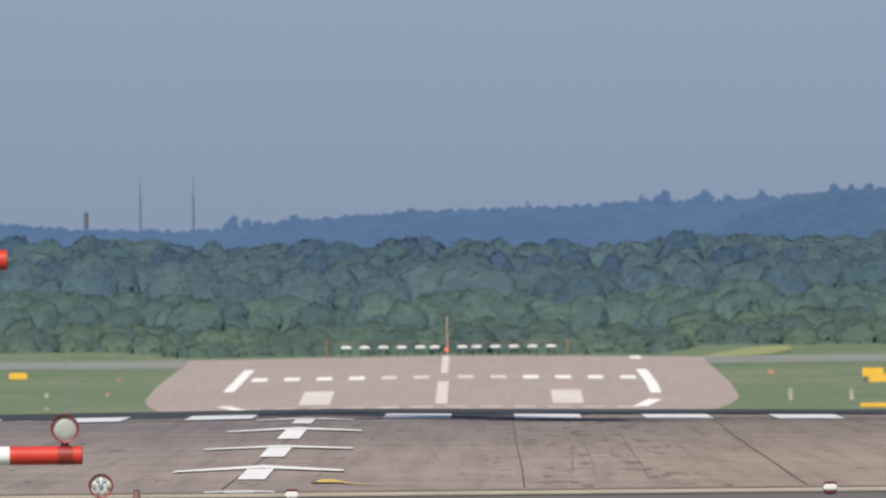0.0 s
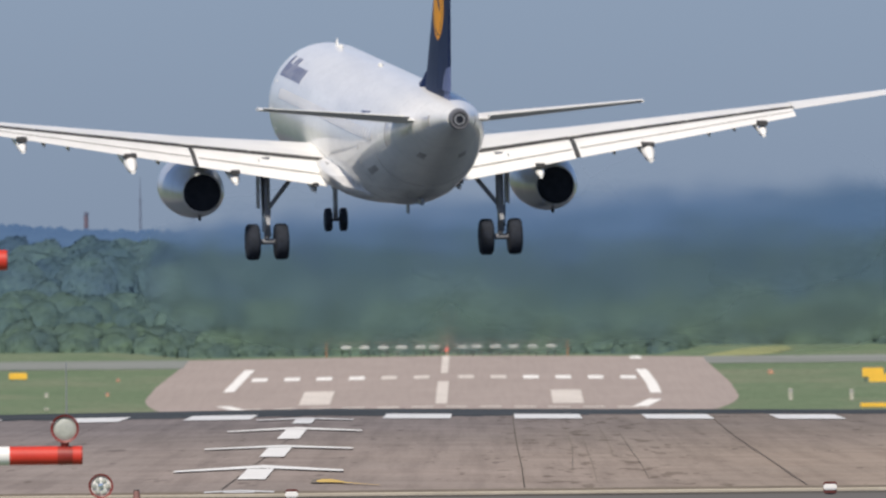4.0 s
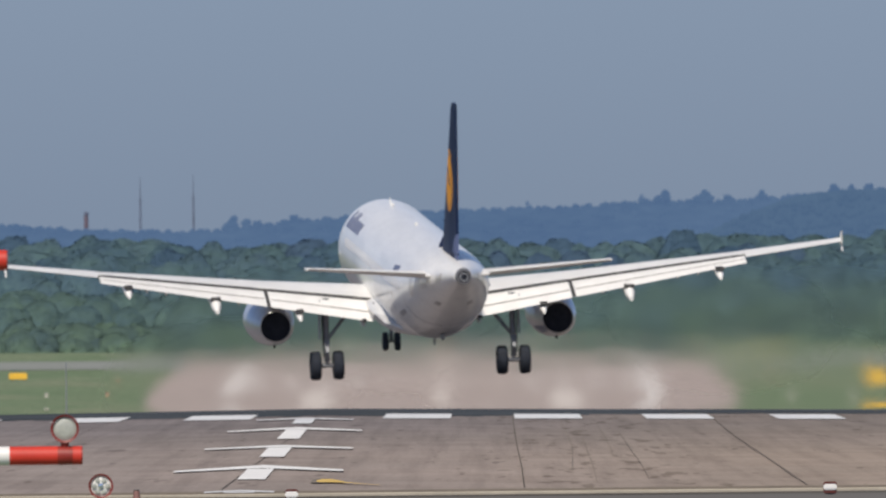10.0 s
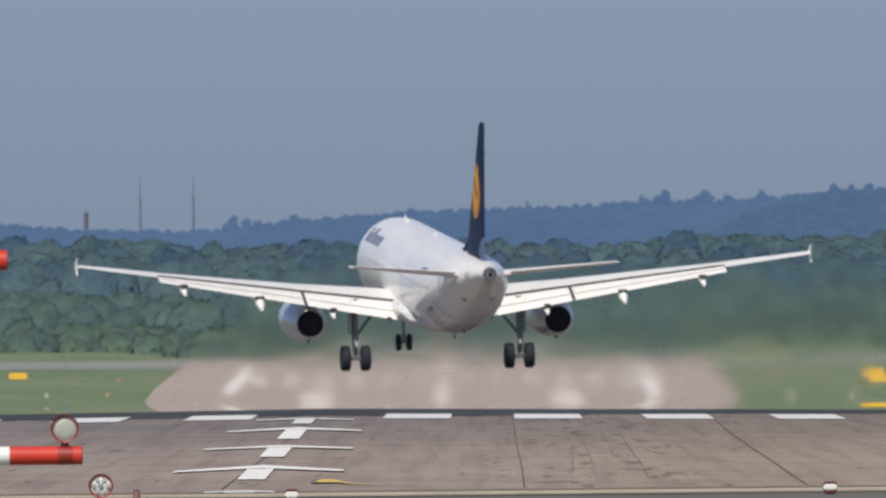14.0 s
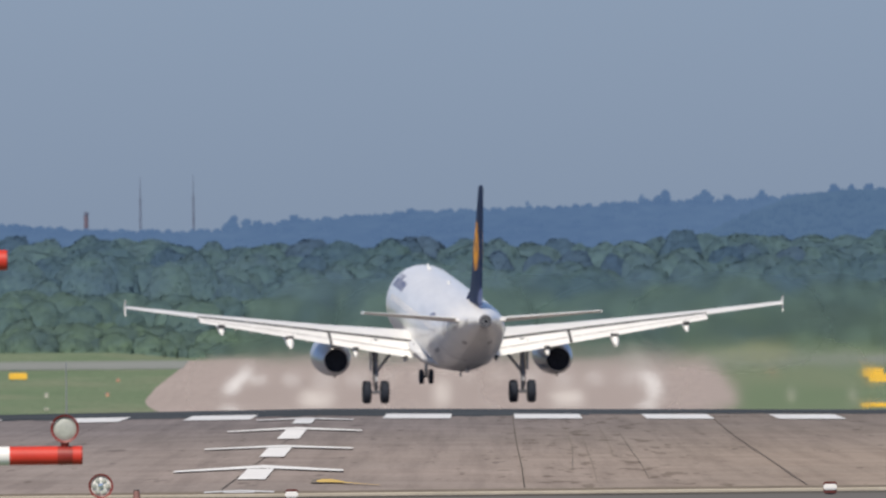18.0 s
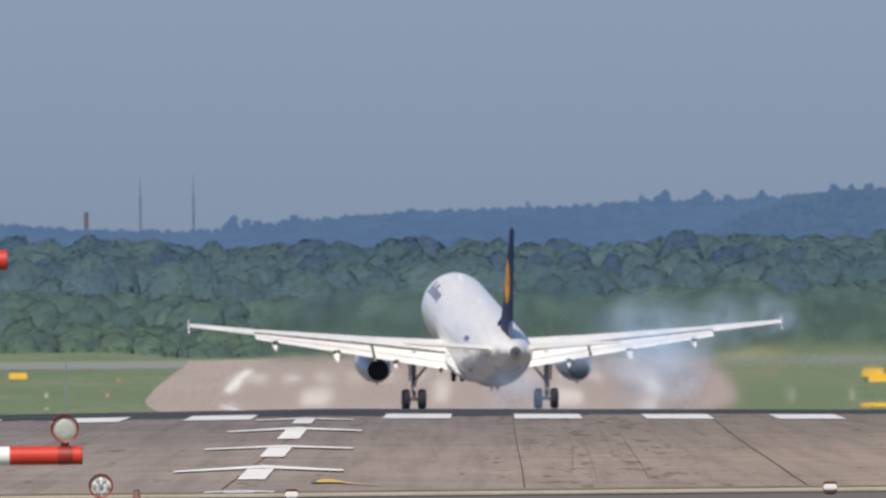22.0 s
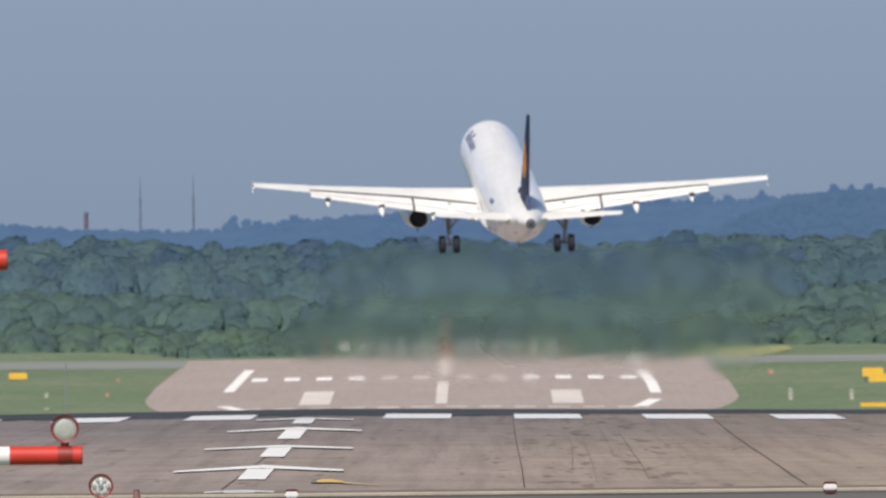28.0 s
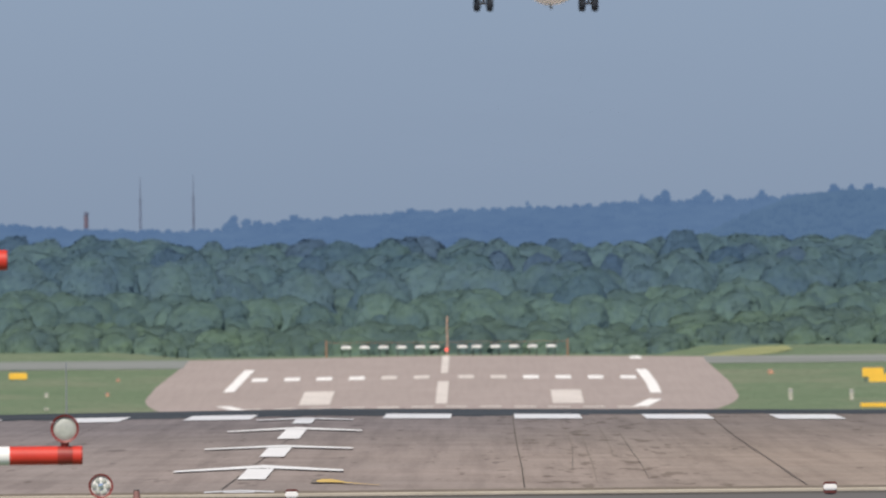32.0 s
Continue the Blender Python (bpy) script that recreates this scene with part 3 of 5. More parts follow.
M_SLOT = surface("slot_grey", (0.30, 0.28, 0.25), 0.7, vary=0.25, scale=2.0)
M_NAC = surface("nacelle_grey", (0.66, 0.655, 0.65), 0.30, 0.35, vary=0.10, scale=1.0, fine=8.0, coat=0.3)
M_CONE = surface("tail_cone_grey", (0.17, 0.17, 0.18), 0.5, 0.3, vary=0.15, scale=3.0)
M_HOT = surface("dark_nozzle", (0.026, 0.029, 0.038), 0.95, 0.0, vary=0.3, scale=3.0, spec=0.1)
M_METAL = surface("bare_metal", (0.30, 0.31, 0.33), 0.38, 0.8, vary=0.12, scale=3.0)
M_STRUT = surface("gear_grey", (0.24, 0.25, 0.27), 0.5, 0.2, vary=0.15, scale=4.0)
# doors darkened to grey for the shade they hang in
M_DOOR = surface("gear_door_shaded_grey", (0.42, 0.43, 0.45), 0.5, vary=0.1)
M_TYRE = surface("tyre_rubber", (0.014, 0.019, 0.030), 0.85, vary=0.3, scale=6.0)
M_HUB = surface("wheel_hub", (0.26, 0.26, 0.27), 0.5, 0.4, vary=0.15)
M_NAVY = surface("navy_lettering", (0.13, 0.15, 0.24), 0.4, vary=0.1)
M_PANE = surface("cabin_window", (0.60, 0.60, 0.61), 0.3, vary=0.1, coat=0.5)

plane = new("airliner")
ELEVATORS = []
STATION = [(18.7, 0.06, 3.30, 3.14), (18.45, 0.42, 3.66, 2.86), (18.0, 0.82, 4.02, 2.56), (17.3, 1.20, 4.42, 2.27), (16.5, 1.53, 5.12, 2.02), (15.6, 1.78, 5.60, 1.85),
           (14.6, 1.92, 5.81, 1.76), (13.5, 1.975, 5.87, 1.73), (6.0, 1.975, 5.87, 1.73), (0.0, 1.975, 5.87, 1.73), (-6.0, 1.975, 5.87, 1.75), (-7.6, 1.965, 5.87, 1.86),
           (-9.3, 1.92, 5.87, 2.12), (-11.0, 1.82, 5.87, 2.52), (-12.8, 1.66, 5.86, 3.02), (-14.6, 1.42, 5.84, 3.56), (-16.4, 1.10, 5.80, 4.12), (-18.0, 0.74, 5.74, 4.62), (-19.1, 0.46, 5.66, 4.93), (-19.6, 0.36, 5.62, 5.0)]


def hull(y):
    """Half width, centre height and half height of the fuselage at y."""
    ys = [s[0] for s in STATION][::-1]
    w, t, b = (float(np.interp(y, ys, [s[k] for s in STATION][::-1])) for k in (1, 2, 3))
    return w, (t + b) / 2, (t - b) / 2


def hull_ring(y, n=40, grow=0.0):
    w, zc, h = hull(y)
    return [((w + grow) * math.cos(2 * math.pi * i / n), y, zc + (h + grow) * math.sin(2 * math.pi * i / n)) for i in range(n)]


fuselage = part("fuselage", loft([hull_ring(s[0]) for s in STATION]), M_AIR, plane, "white painted fuselage, its belly greyed for shade")
# belly fairing between the wings
fair = [(7.6, 1.0, 2.0, 1.95), (6.6, 1.75, 2.35, 1.74), (4.5, 2.10, 2.7, 1.64), (0.0, 2.16, 2.7, 1.62), (-2.5, 2.12, 2.6, 1.63), (-4.4, 1.8, 2.3, 1.70), (-6.2, 1.0, 2.1, 1.85)]
rings = []
for y, w, zt, zb in fair:
    rings.append([(w * math.cos(a) * (1 if math.sin(a) < 0 else 1), y, (zt if math.sin(a) > 0 else zt) + (zt - zb) * (math.sin(a) if math.sin(a) < 0 else 0.35 * math.sin(a))) for a in (2 * math.pi * i / 32 for i in range(32))])
part("belly_fairing", loft(rings), M_AIR, plane, "belly fairing under the wings, greyed for shade")
# exhaust of the auxiliary power unit in the tail cone
apu = part("tail_cone", turned([(-19.55, 0.34), (-19.85, 0.31), (-19.93, 0.29), (-19.93, 0.23), (-19.7, 0.20)], n=28, centre=(0, 0, 5.30), hollow=True), M_CONE, plane, "grey metal tail cone ring")
part("exhaust", turned([(-19.90, 0.235), (-19.86, 0.2), (-19.80, 0.15)], n=24, centre=(0, 0, 5.30)), M_HOT, apu, "dark exhaust opening")
part("exhaust_pipe", turned([(-19.80, 0.12), (-19.965, 0.125), (-19.965, 0.175), (-19.8, 0.185)], n=24, centre=(0, 0, 5.30), hollow=True), M_STEEL, apu, "grey exhaust pipe")
part("exhaust_core", turned([(-19.94, 0.12), (-19.6, 0.10), (-19.6, 0.01)], n=20, centre=(0, 0, 5.30)), M_HOT, apu)


def foil(x, y_le, y_te, z_le, z_te, thick, up="z"):
    """A wing section, from its nose over the top to the tail and back below."""
    prof = [(0, 0), (0.02, 0.30), (0.08, 0.58), (0.22, 0.72), (0.42, 0.70), (0.68, 0.44), (1, 0.05), (1, -0.05), (0.68, -0.22), (0.42, -0.32), (0.22, -0.32), (0.08, -0.24), (0.02, -0.14)]
    pts = []
    for c, h in prof:
        y, z = y_le + (y_te - y_le) * c, z_le + (z_te - z_le) * c
        pts.append((x, y, z + h * thick) if up == "z" else (x + (abs(h) if h > 0 else -abs(h) * 1.0) * thick, y, z))
    return pts


Z_TE = lambda x: float(np.interp(x, [0, 2, 6.2, 13.1, 16.95], [2.82, 2.92, 3.42, 4.36, 4.95]))
Y_LE = lambda x: 5.3 - (x - 1.9) * 0.462
Y_TE = lambda x: float(np.interp(x, [0, 2, 6.3, 16.95], [-0.35, -0.35, -0.40, -3.15]))
THK = lambda x: float(np.interp(x, [0, 2, 6.3, 16.95], [0.50, 0.48, 0.33, 0.11]))
INC = lambda x: float(np.interp(x, [0, 2, 16.95], [0.06, 0.06, 0.02]))
FLAP_END, KINK = 13.15, 6.25


def mirrored(pts, side):
    return [(side * x, y, z) for x, y, z in pts]


for side in (-1, 1):
    wing = part("wing", loft([mirrored(foil(x, Y_LE(x), Y_TE(x) + (1.0 if x <= 6.3 else np.interp(x, [6.3, 13.15], [1.0, 0.72])), Z_TE(x) + INC(x) - 0.15, Z_TE(x) + 0.0, THK(x)), side) for x in (0.6, 2.0, 4.0, 6.25, 8.5, 11.0, 13.14)]), M_WING, plane, "grey-white wing panel")
    part("outer_wing", loft([mirrored(foil(x, Y_LE(x), Y_TE(x), Z_TE(x) + INC(x) - 0.10, Z_TE(x) - 0.05, THK(x)), side) for x in (13.15, 14.5, 16.0, 16.95)]), M_WING, wing, "white outer wing with aileron")
    tip = [mirrored([(16.95 + dx, -1.55 + a, zz) for a, zz in ((-0.5, 4.9), (-1.2, 5.26), (-1.5, 5.32), (-1.3, 4.9), (-1.5, 4.5), (-1.25, 4.54))], side) for dx in (0.0, 0.045)]
    part("wingtip_fence", loft(tip), M_WING, wing, "small arrow-shaped wingtip fence")
    for a, b, name in ((1.95, 6.12, "inner_flap"), (6.28, 13.1, "outer_flap")):
        secs = []
        for i in range(5):
            x = a + (b - a) * i / 4
            gap = 1.0 if x <= 6.3 else float(np.interp(x, [6.3, 13.15], [1.0, 0.72]))
            drop = float(np.interp(x, [2, 6.2, 13.1], [0.82, 0.58, 0.24]))
            ext = float(np.interp(x, [2, 6.2, 13.1], [0.95, 0.98, 0.62]))
            secs.append(mirrored(foil(x, Y_TE(x) + gap - 0.02, Y_TE(x) - ext, Z_TE(x) - 0.15, Z_TE(x) - drop, 0.17), side))
        flap = part(name, loft(secs), M_FLAP, wing, "white slotted flap lowered for landing")
        # the tab that runs along the flap's rear
        lines = []
        for i in range(5):
            x = a + 0.05 + (b - a - 0.1) * i / 4
            ext = float(np.interp(x, [2, 6.2, 13.1], [0.95, 0.98, 0.62]))
            drop = float(np.interp(x, [2, 6.2, 13.1], [0.82, 0.58, 0.24]))
            lines.append(mirrored([(x, Y_TE(x) - ext * 0.30, Z_TE(x) - drop * 0.62 + 0.045 + k) for k in (0.0, 0.012)] + [(x, Y_TE(x) - ext * 0.335, Z_TE(x) - drop * 0.645 + 0.045 + k) for k in (0.012, 0.0)], side))
        part("flap_seam", loft(lines), M_SLOT, flap, "grey-brown slot line")
    # a dark filler puts in the shade of the slot between inner and outer flap
    slot = [mirrored(foil(x, Y_TE(x) + 0.9, Y_TE(x) - 0.9, Z_TE(x) - 0.17, Z_TE(x) - 0.57, 0.13), side) for x in (6.125, 6.275)]
    part("flap_slot", loft(slot), M_GAP, wing, "dark filler for the shaded slot between the flaps")
    part("flap_end_plate", box_bm(side * 1.90, side * 1.945, -1.2, 0.9, 2.25, 2.84, bevel=0.01), M_GAP, wing, "dark plate at the flap's inner end")
    # a dark bar puts in the shade of the cove between wing and flap
    cove = []
    for x in (1.9, 4.0, 6.25, 8.5, 11.0, 13.14):
        gap = 1.0 if x <= 6.3 else float(np.interp(x, [6.3, 13.15], [1.0, 0.72]))
        y, z = Y_TE(x) + gap, Z_TE(x)
        cove.append(mirrored([(x, y + 0.25, z - 0.02), (x, y - 0.045, z - 0.004), (x, y - 0.045, z - 0.15), (x, y + 0.25, z - 0.15)], side))
    part("flap_cove", loft(cove), M_GAP, wing, "dark bar for the shaded cove behind the spoilers")
    # spoiler panels lie closed along the rear of the wing
    for a, b in ((2.6, 4.2), (4.3, 6.1), (6.5, 8.1), (8.2, 9.8), (9.9, 11.4), (11.5, 12.9)):
        secs = []
        for x in (a, b):
            gap = 1.0 if x <= 6.3 else float(np.interp(x, [6.3, 13.15], [1.0, 0.72]))
            y, z, t = Y_TE(x) + gap, Z_TE(x), THK(x)
            secs.append(mirrored([(x, y + 0.85, z + 0.30 * t * 0.72), (x, y - 0.03, z + 0.07 * t + 0.012), (x, y - 0.03, z + 0.02), (x, y + 0.85, z + 0.1 * t)], side))
        part("spoiler", loft(secs), M_FLAP, wing)
    # flap track fairings: slim pods that hang below the trailing edge
    for x, size in ((2.35, 0.55), (4.95, 0.85), (8.4, 1.15), (12.0, 0.9), (7.4, 0.32), (10.4, 0.3), (11.2, 0.3)):
        y, z = Y_TE(x), Z_TE(x) - float(np.interp(x, [2, 6.2, 13.1], [0.86, 0.60, 0.27]))
        rings = []
        for k, (dy, w, dz, h) in enumerate(((2.6, 0.03, 0.28, 0.03), (1.8, 0.16, 0.16, 0.15), (0.6, 0.21, 0.02, 0.24), (-0.4, 0.19, -0.08, 0.26), (-1.0, 0.17, -0.24, 0.18), (-1.4, 0.07, -0.38, 0.07))):
            rings.append(mirrored([(x + w * size * math.cos(t), y + dy * size, z + dz * size + h * size * math.sin(t)) for t in (2 * math.pi * i / 14 for i in range(14))], side))
        part("track_fairing", loft(rings), M_FLAP, wing, "white flap track fairing")
        if size > 0.5:
            part("fairing_gap", box_bm(side * x - 0.17 * size, side * x + 0.17 * size, y - 1.02, y - 0.5, z - 0.05 * size, z + 0.10, bevel=0.01), M_GAP, wing, "dark box for the shaded gap over the track fairing")
    # engine: long nacelle with one dark nozzle
    cx, cz = side * 5.75, 1.82
    nac = part("nacelle", turned([(5.55, 0.82), (5.7, 0.88), (5.6, 0.93), (5.0, 0.96), (4.0, 0.97), (3.0, 0.93), (1.9, 0.82), (1.1, 0.645), (1.08, 0.605), (1.4, 0.60), (4.8, 0.74), (5.5, 0.81)], n=40, centre=(cx, 0, cz), hollow=True), M_NAC, plane, "pale grey engine nacelle")
    part("nozzle", turned([(1.12, 0.60), (1.3, 0.595), (2.4, 0.55), (2.4, 0.02)], n=32, centre=(cx, 0, cz)), M_HOT, nac, "dark engine nozzle")
    part("plug", turned([(2.35, 0.34), (1.75, 0.27), (1.3, 0.05)], n=20, centre=(cx, 0, cz)), M_HOT, nac)
    part("fan_face", turned([(4.8, 0.735), (4.75, 0.02)], n=24, centre=(cx, 0, cz)), M_DARK, nac)
    part("drain_mast", box_bm(cx - 0.03, cx + 0.03, 1.7, 2.1, cz - 0.93, cz - 0.8, bevel=0.01), M_DARK, nac)
    pyl = [[(cx - w, y, z0), (cx - w, y, z1), (cx + w, y, z1), (cx + w, y, z0)] for y, w, z0, z1 in ((5.3, 0.10, cz + 0.95, cz + 1.12), (4.0, 0.20, cz + 0.9, 3.35), (2.0, 0.20, cz + 0.75, 3.3), (0.4, 0.12, 2.75, 3.15), (-0.6, 0.03, 2.85, 3.0))]
    pylon = part("pylon", loft(pyl), M_WING, plane, "engine pylon")
    part("pylon_tail", box_bm(cx - 0.09, cx + 0.09, -1.0, -0.2, cz + 0.88, 2.9, bevel=0.03), M_CONE, pylon, "dark rear end of the pylon")
    # tailplane
    stab = [mirrored(foil(x, y0, y1, z0, z1, t), side) for x, y0, y1, z0, z1, t in ((0.45, -13.7, -16.60, 4.86, 5.08, 0.30), (1.28, -14.15, -16.62, 4.94, 5.12, 0.28), (6.15, -17.15, -18.0, 5.58, 5.625, 0.11))]
    tail = part("tailplane", loft(stab), M_WING, plane, "grey-white horizontal tailplane")
    # the elevator turns about its hinge along the tailplane's rear; its own origin lies on the hinge
    hin, hout = Vector((side * 1.3, -16.62, 5.12)), Vector((side * 6.05, -17.98, 5.62))
    elev = [[(0, 0, 0.09), (0, -1.05, 0.05), (0, -1.05, 0.03), (0, 0, -0.07)], [tuple(hout - hin + Vector((0, a, b))) for a, b in ((0, 0.055), (-0.52, 0.03), (-0.52, 0.015), (0, -0.03))]]
    ob = part("elevator", loft(elev), M_FLAP, plane, "white hinged elevator")
    ob.location = hin
    ELEVATORS.append((ob, hin, (hout - hin).normalized() * side))

# fin, rudder and dorsal fillet
fin_secs = [(5.55, -11.3, -17.35, 0.54), (6.0, -11.9, -17.40, 0.50), (9.0, -14.25, -17.72, 0.36), (11.9, -16.35, -18.02, 0.21), (12.05, -16.75, -18.02, 0.13)]
part("fin", loft([foil(0, y0, y1, z, z, t, up="x") for z, y0, y1, t in fin_secs]), M_FIN, plane, "navy blue fin with a round yellow badge")
rud = [[(sx * t * k, y, z) for sx, y, k in ((-1, y0, 1), (-1, y1, 0.25), (1, y1, 0.25), (1, y0, 1))] for z, y0, y1, t in ((6.05, -15.75, -17.45, 0.20), (11.85, -17.42, -18.06, 0.08))]
part("rudder", loft(rud), M_FIN, plane, "navy blue rudder")
part("dorsal_fillet", loft([[(-w, y, z), (0, y, z + h), (w, y, z)] for y, w, z, h in ((-9.6, 0.02, 5.83, 0.03), (-10.6, 0.12, 5.83, 0.2), (-11.6, 0.22, 5.82, 0.55))]), M_FIN, plane)

# aerials, beacon, tail skid
for y, h in ((11.7, 0.24),):
    part("blade_aerial", loft([[(-w, y + a, z), (w, y + a, z), (w, y - b, z), (-w, y - b, z)] for z, w, a, b in ((5.84, 0.025, 0.2, 0.25), (5.87 + h, 0.012, -0.06, 0.22))]), M_FLAP, plane)
for y in (10.6, 0.2):
    part("beacon_dome", turned([(y + 0.2, 0.02), (y + 0.1, 0.08), (y - 0.1, 0.08), (y - 0.2, 0.02)], n=14, centre=(0, 0, 5.88)), M_WHITE, plane)
part("tail_skid", box_bm(-0.06, 0.06, -10.2, -9.3, 1.98, 2.2, bevel=0.03), M_METAL, plane)

# cabin windows and doors along both sides
pane = mesh_of("cabin_window", box_bm(-0.02, 0.02, -0.12, 0.12, -0.17, 0.17, bevel=0.015), M_PANE)
for side in (-1, 1):
    for i in range(44):
        y = 11.6 - 0.533 * i
        w, zc, h = hull(y)
        z = 4.36
        x = w * math.sqrt(max(0, 1 - ((z - zc) / h) ** 2))
        ob = new("cabin_window", pane)
        ob.parent = plane
        ob.location, ob.rotation_euler = (side * (x + 0.002), y, z), (0, -side * 0.27, 0)
    for y in (13.6, -12.9):
        w, zc, h = hull(y)
        rings = []
        for dy in (-0.42, 0.42):
            ws, zs, hs = hull(y + dy)
            rings.append([(side * (ws + g) * math.cos(a), y + dy, zs + (hs + g) * math.sin(a)) for g, a in ((0.012, -0.35), (0.012, 0.0), (0.012, 0.45), (-0.03, 0.45), (-0.03, 0.0), (-0.03, -0.35))])
        part("cabin_door", loft(rings), M_FLAP, plane)


def patch(y0, y1, a0, a1, side, grow=0.015, n=5):
    """A thin curved plate on the hull between two heights, given as angles."""
    rings = []
    for y in (y0, (y0 + y1) / 2, y1):
        w, zc, h = hull(y)
        out = [(side * (w + grow) * math.cos(a0 + (a1 - a0) * i / n), y, zc + (h + grow) * math.sin(a0 + (a1 - a0) * i / n)) for i in range(n + 1)]
        inn = [(side * (w - 0.02) * math.cos(a0 + (a1 - a0) * i / n), y, zc + (h - 0.02) * math.sin(a0 + (a1 - a0) * i / n)) for i in range(n, -1, -1)]
        rings.append(out + inn)
    return loft(rings)


# a navy name band, as plain bars
for i, (w, hi) in enumerate(((0.5, 1.02), (0.5, 0.86), (0.42, 1.02), (0.45, 1.02), (0.5, 0.86), (0.5, 0.86), (0.5, 0.86), (0.45, 0.86), (0.5, 0.86))):
    y = 13.2 - 0.58 * i
    part("name_bar", patch(y, y - w * 0.74, 0.54, hi * 0.92, -1), M_NAVY, plane, "navy lettering bar")
for i in range(5):
    y = -8.2 - 0.36 * i
    part("registration_bar", patch(y, y - 0.24, 0.40, 0.56, -1), M_NAVY, plane)

# panel seams and hatches on the rear hull
M_SEAM = surface("panel_seam", (0.42, 0.41, 0.40), 0.6, vary=0.2)
for side in (-1, 1):
    part("tailplane_apron", patch(-13.4, -17.9, -0.30, 0.22, side, 0.008), M_NAC, plane, "grey sealing plate round the tailplane root")
    for y0, y1, a0, a1 in ((-13.30, -13.38, -0.34, 0.26), (-17.92, -18.0, -0.34, 0.26), (-9.0, -9.06, -1.2, 0.2), (-11.6, -11.66, -1.5, -0.4)):
        part("panel_seam", patch(y0, y1, a0, a1, side, 0.012), M_SEAM, plane)
    part("hatch", patch(-9.6, -10.9, -0.62, -0.50, side, 0.012), M_SEAM, plane, "dark slim vent on the rear hull")
    part("hatch", patch(-15.0, -15.5, -1.15, -0.95, side, 0.012), M_SEAM, plane)
part("drain_mast", box_bm(-0.03, 0.03, -6.6, -6.2, 1.5, 1.8, bevel=0.01), M_METAL, plane)


def wheel(parent, x, y, z, r, w):
    tyre = part("tyre", turned_x([(-w / 2, r * 0.62), (-w * 0.48, r * 0.88), (-w * 0.36, r * 0.98), (-w * 0.2, r), (w * 0.2, r), (w * 0.36, r * 0.98), (w * 0.48, r * 0.88), (w / 2, r * 0.62)], (x, y, z)), M_TYRE, parent, "black rubber tyre")
    part("hub", turned_x([(-w * 0.40, r * 0.1), (-w * 0.42, r * 0.62), (w * 0.42, r * 0.62), (w * 0.40, r * 0.1)], (x, y, z)), M_HUB, tyre)


def turned_x(profile, c, n=32):
    return loft([[(c[0] + x, c[1] + r * math.cos(2 * math.pi * i / n), c[2] + r * math.sin(2 * math.pi * i / n)) for i in range(n)] for x, r in profile])


for side in (-1, 1):
    x, hz = side * 3.795, 0.27
    gear = part("main_gear_leg", tube_bm((x, 0, hz), (x, 0.05, 1.35), 0.085, n=18), M_METAL, plane, "main landing gear leg")
    part("gear_cylinder", tube_bm((x, 0.04, 1.15), (x, 0.15, 3.0), 0.12, 0.14, n=18), M_STRUT, gear)
    part("axle", tube_bm((x - 0.5, 0, hz), (x + 0.5, 0, hz), 0.09), M_STRUT, gear)
    part("side_brace", tube_bm((x - side * 0.08, 0.1, 1.35), (x - side * 1.05, 0.3, 2.55), 0.075), M_STRUT, gear, "slanted side brace")
    part("torque_link", loft([[(x - w, y, z), (x + w, y, z), (x + w, y - 0.06, z), (x - w, y - 0.06, z)] for y, w, z in ((-0.12, 0.12, 0.45), (-0.42, 0.05, 0.85), (-0.14, 0.12, 1.3))]), M_STRUT, gear)
    part("brake_hose", tube_bm((x + side * 0.13, -0.1, 0.6), (x + side * 0.17, 0.0, 2.4), 0.022), M_DARK, gear)
    part("gear_door", loft([[(x + side * (0.24 + k), y, z) for k, y in ((0, 0.45), (0.04, 0.45), (0.04, -0.30), (0, -0.30))] for z in (1.35, 2.2, 2.95)]), M_DOOR, gear, "main gear door, greyed for the shade it hangs in")
    for k in (-0.463, 0.463):
        wheel(gear, x + k, 0, hz, 0.585, 0.43)
ng = part("nose_gear_leg", tube_bm((0, 12.64, 0.12), (0, 12.75, 2.0), 0.075, 0.10, n=16), M_METAL, plane, "nose landing gear leg")
part("axle", tube_bm((-0.3, 12.64, 0.12), (0.3, 12.64, 0.12), 0.05), M_STRUT, ng)
part("taxi_light", turned([(12.9, 0.11), (12.8, 0.12), (12.75, 0.03)], n=14, centre=(0, 0, 1.2)), M_BULB, ng)
for side in (-1, 1):
    wheel(ng, side * 0.25, 12.64, 0.12, 0.385, 0.23)
    part("nose_gear_door", loft([[(side * (0.42 + k), y, z) for k, y in ((0, 13.2), (0.03, 13.2), (0.03, 11.6), (0, 11.6))] for z in (1.3, 1.85)]), M_DOOR, ng)
tagged(plane, "white twin-engined airliner with a navy fin, wheels and flaps down", "airplane")


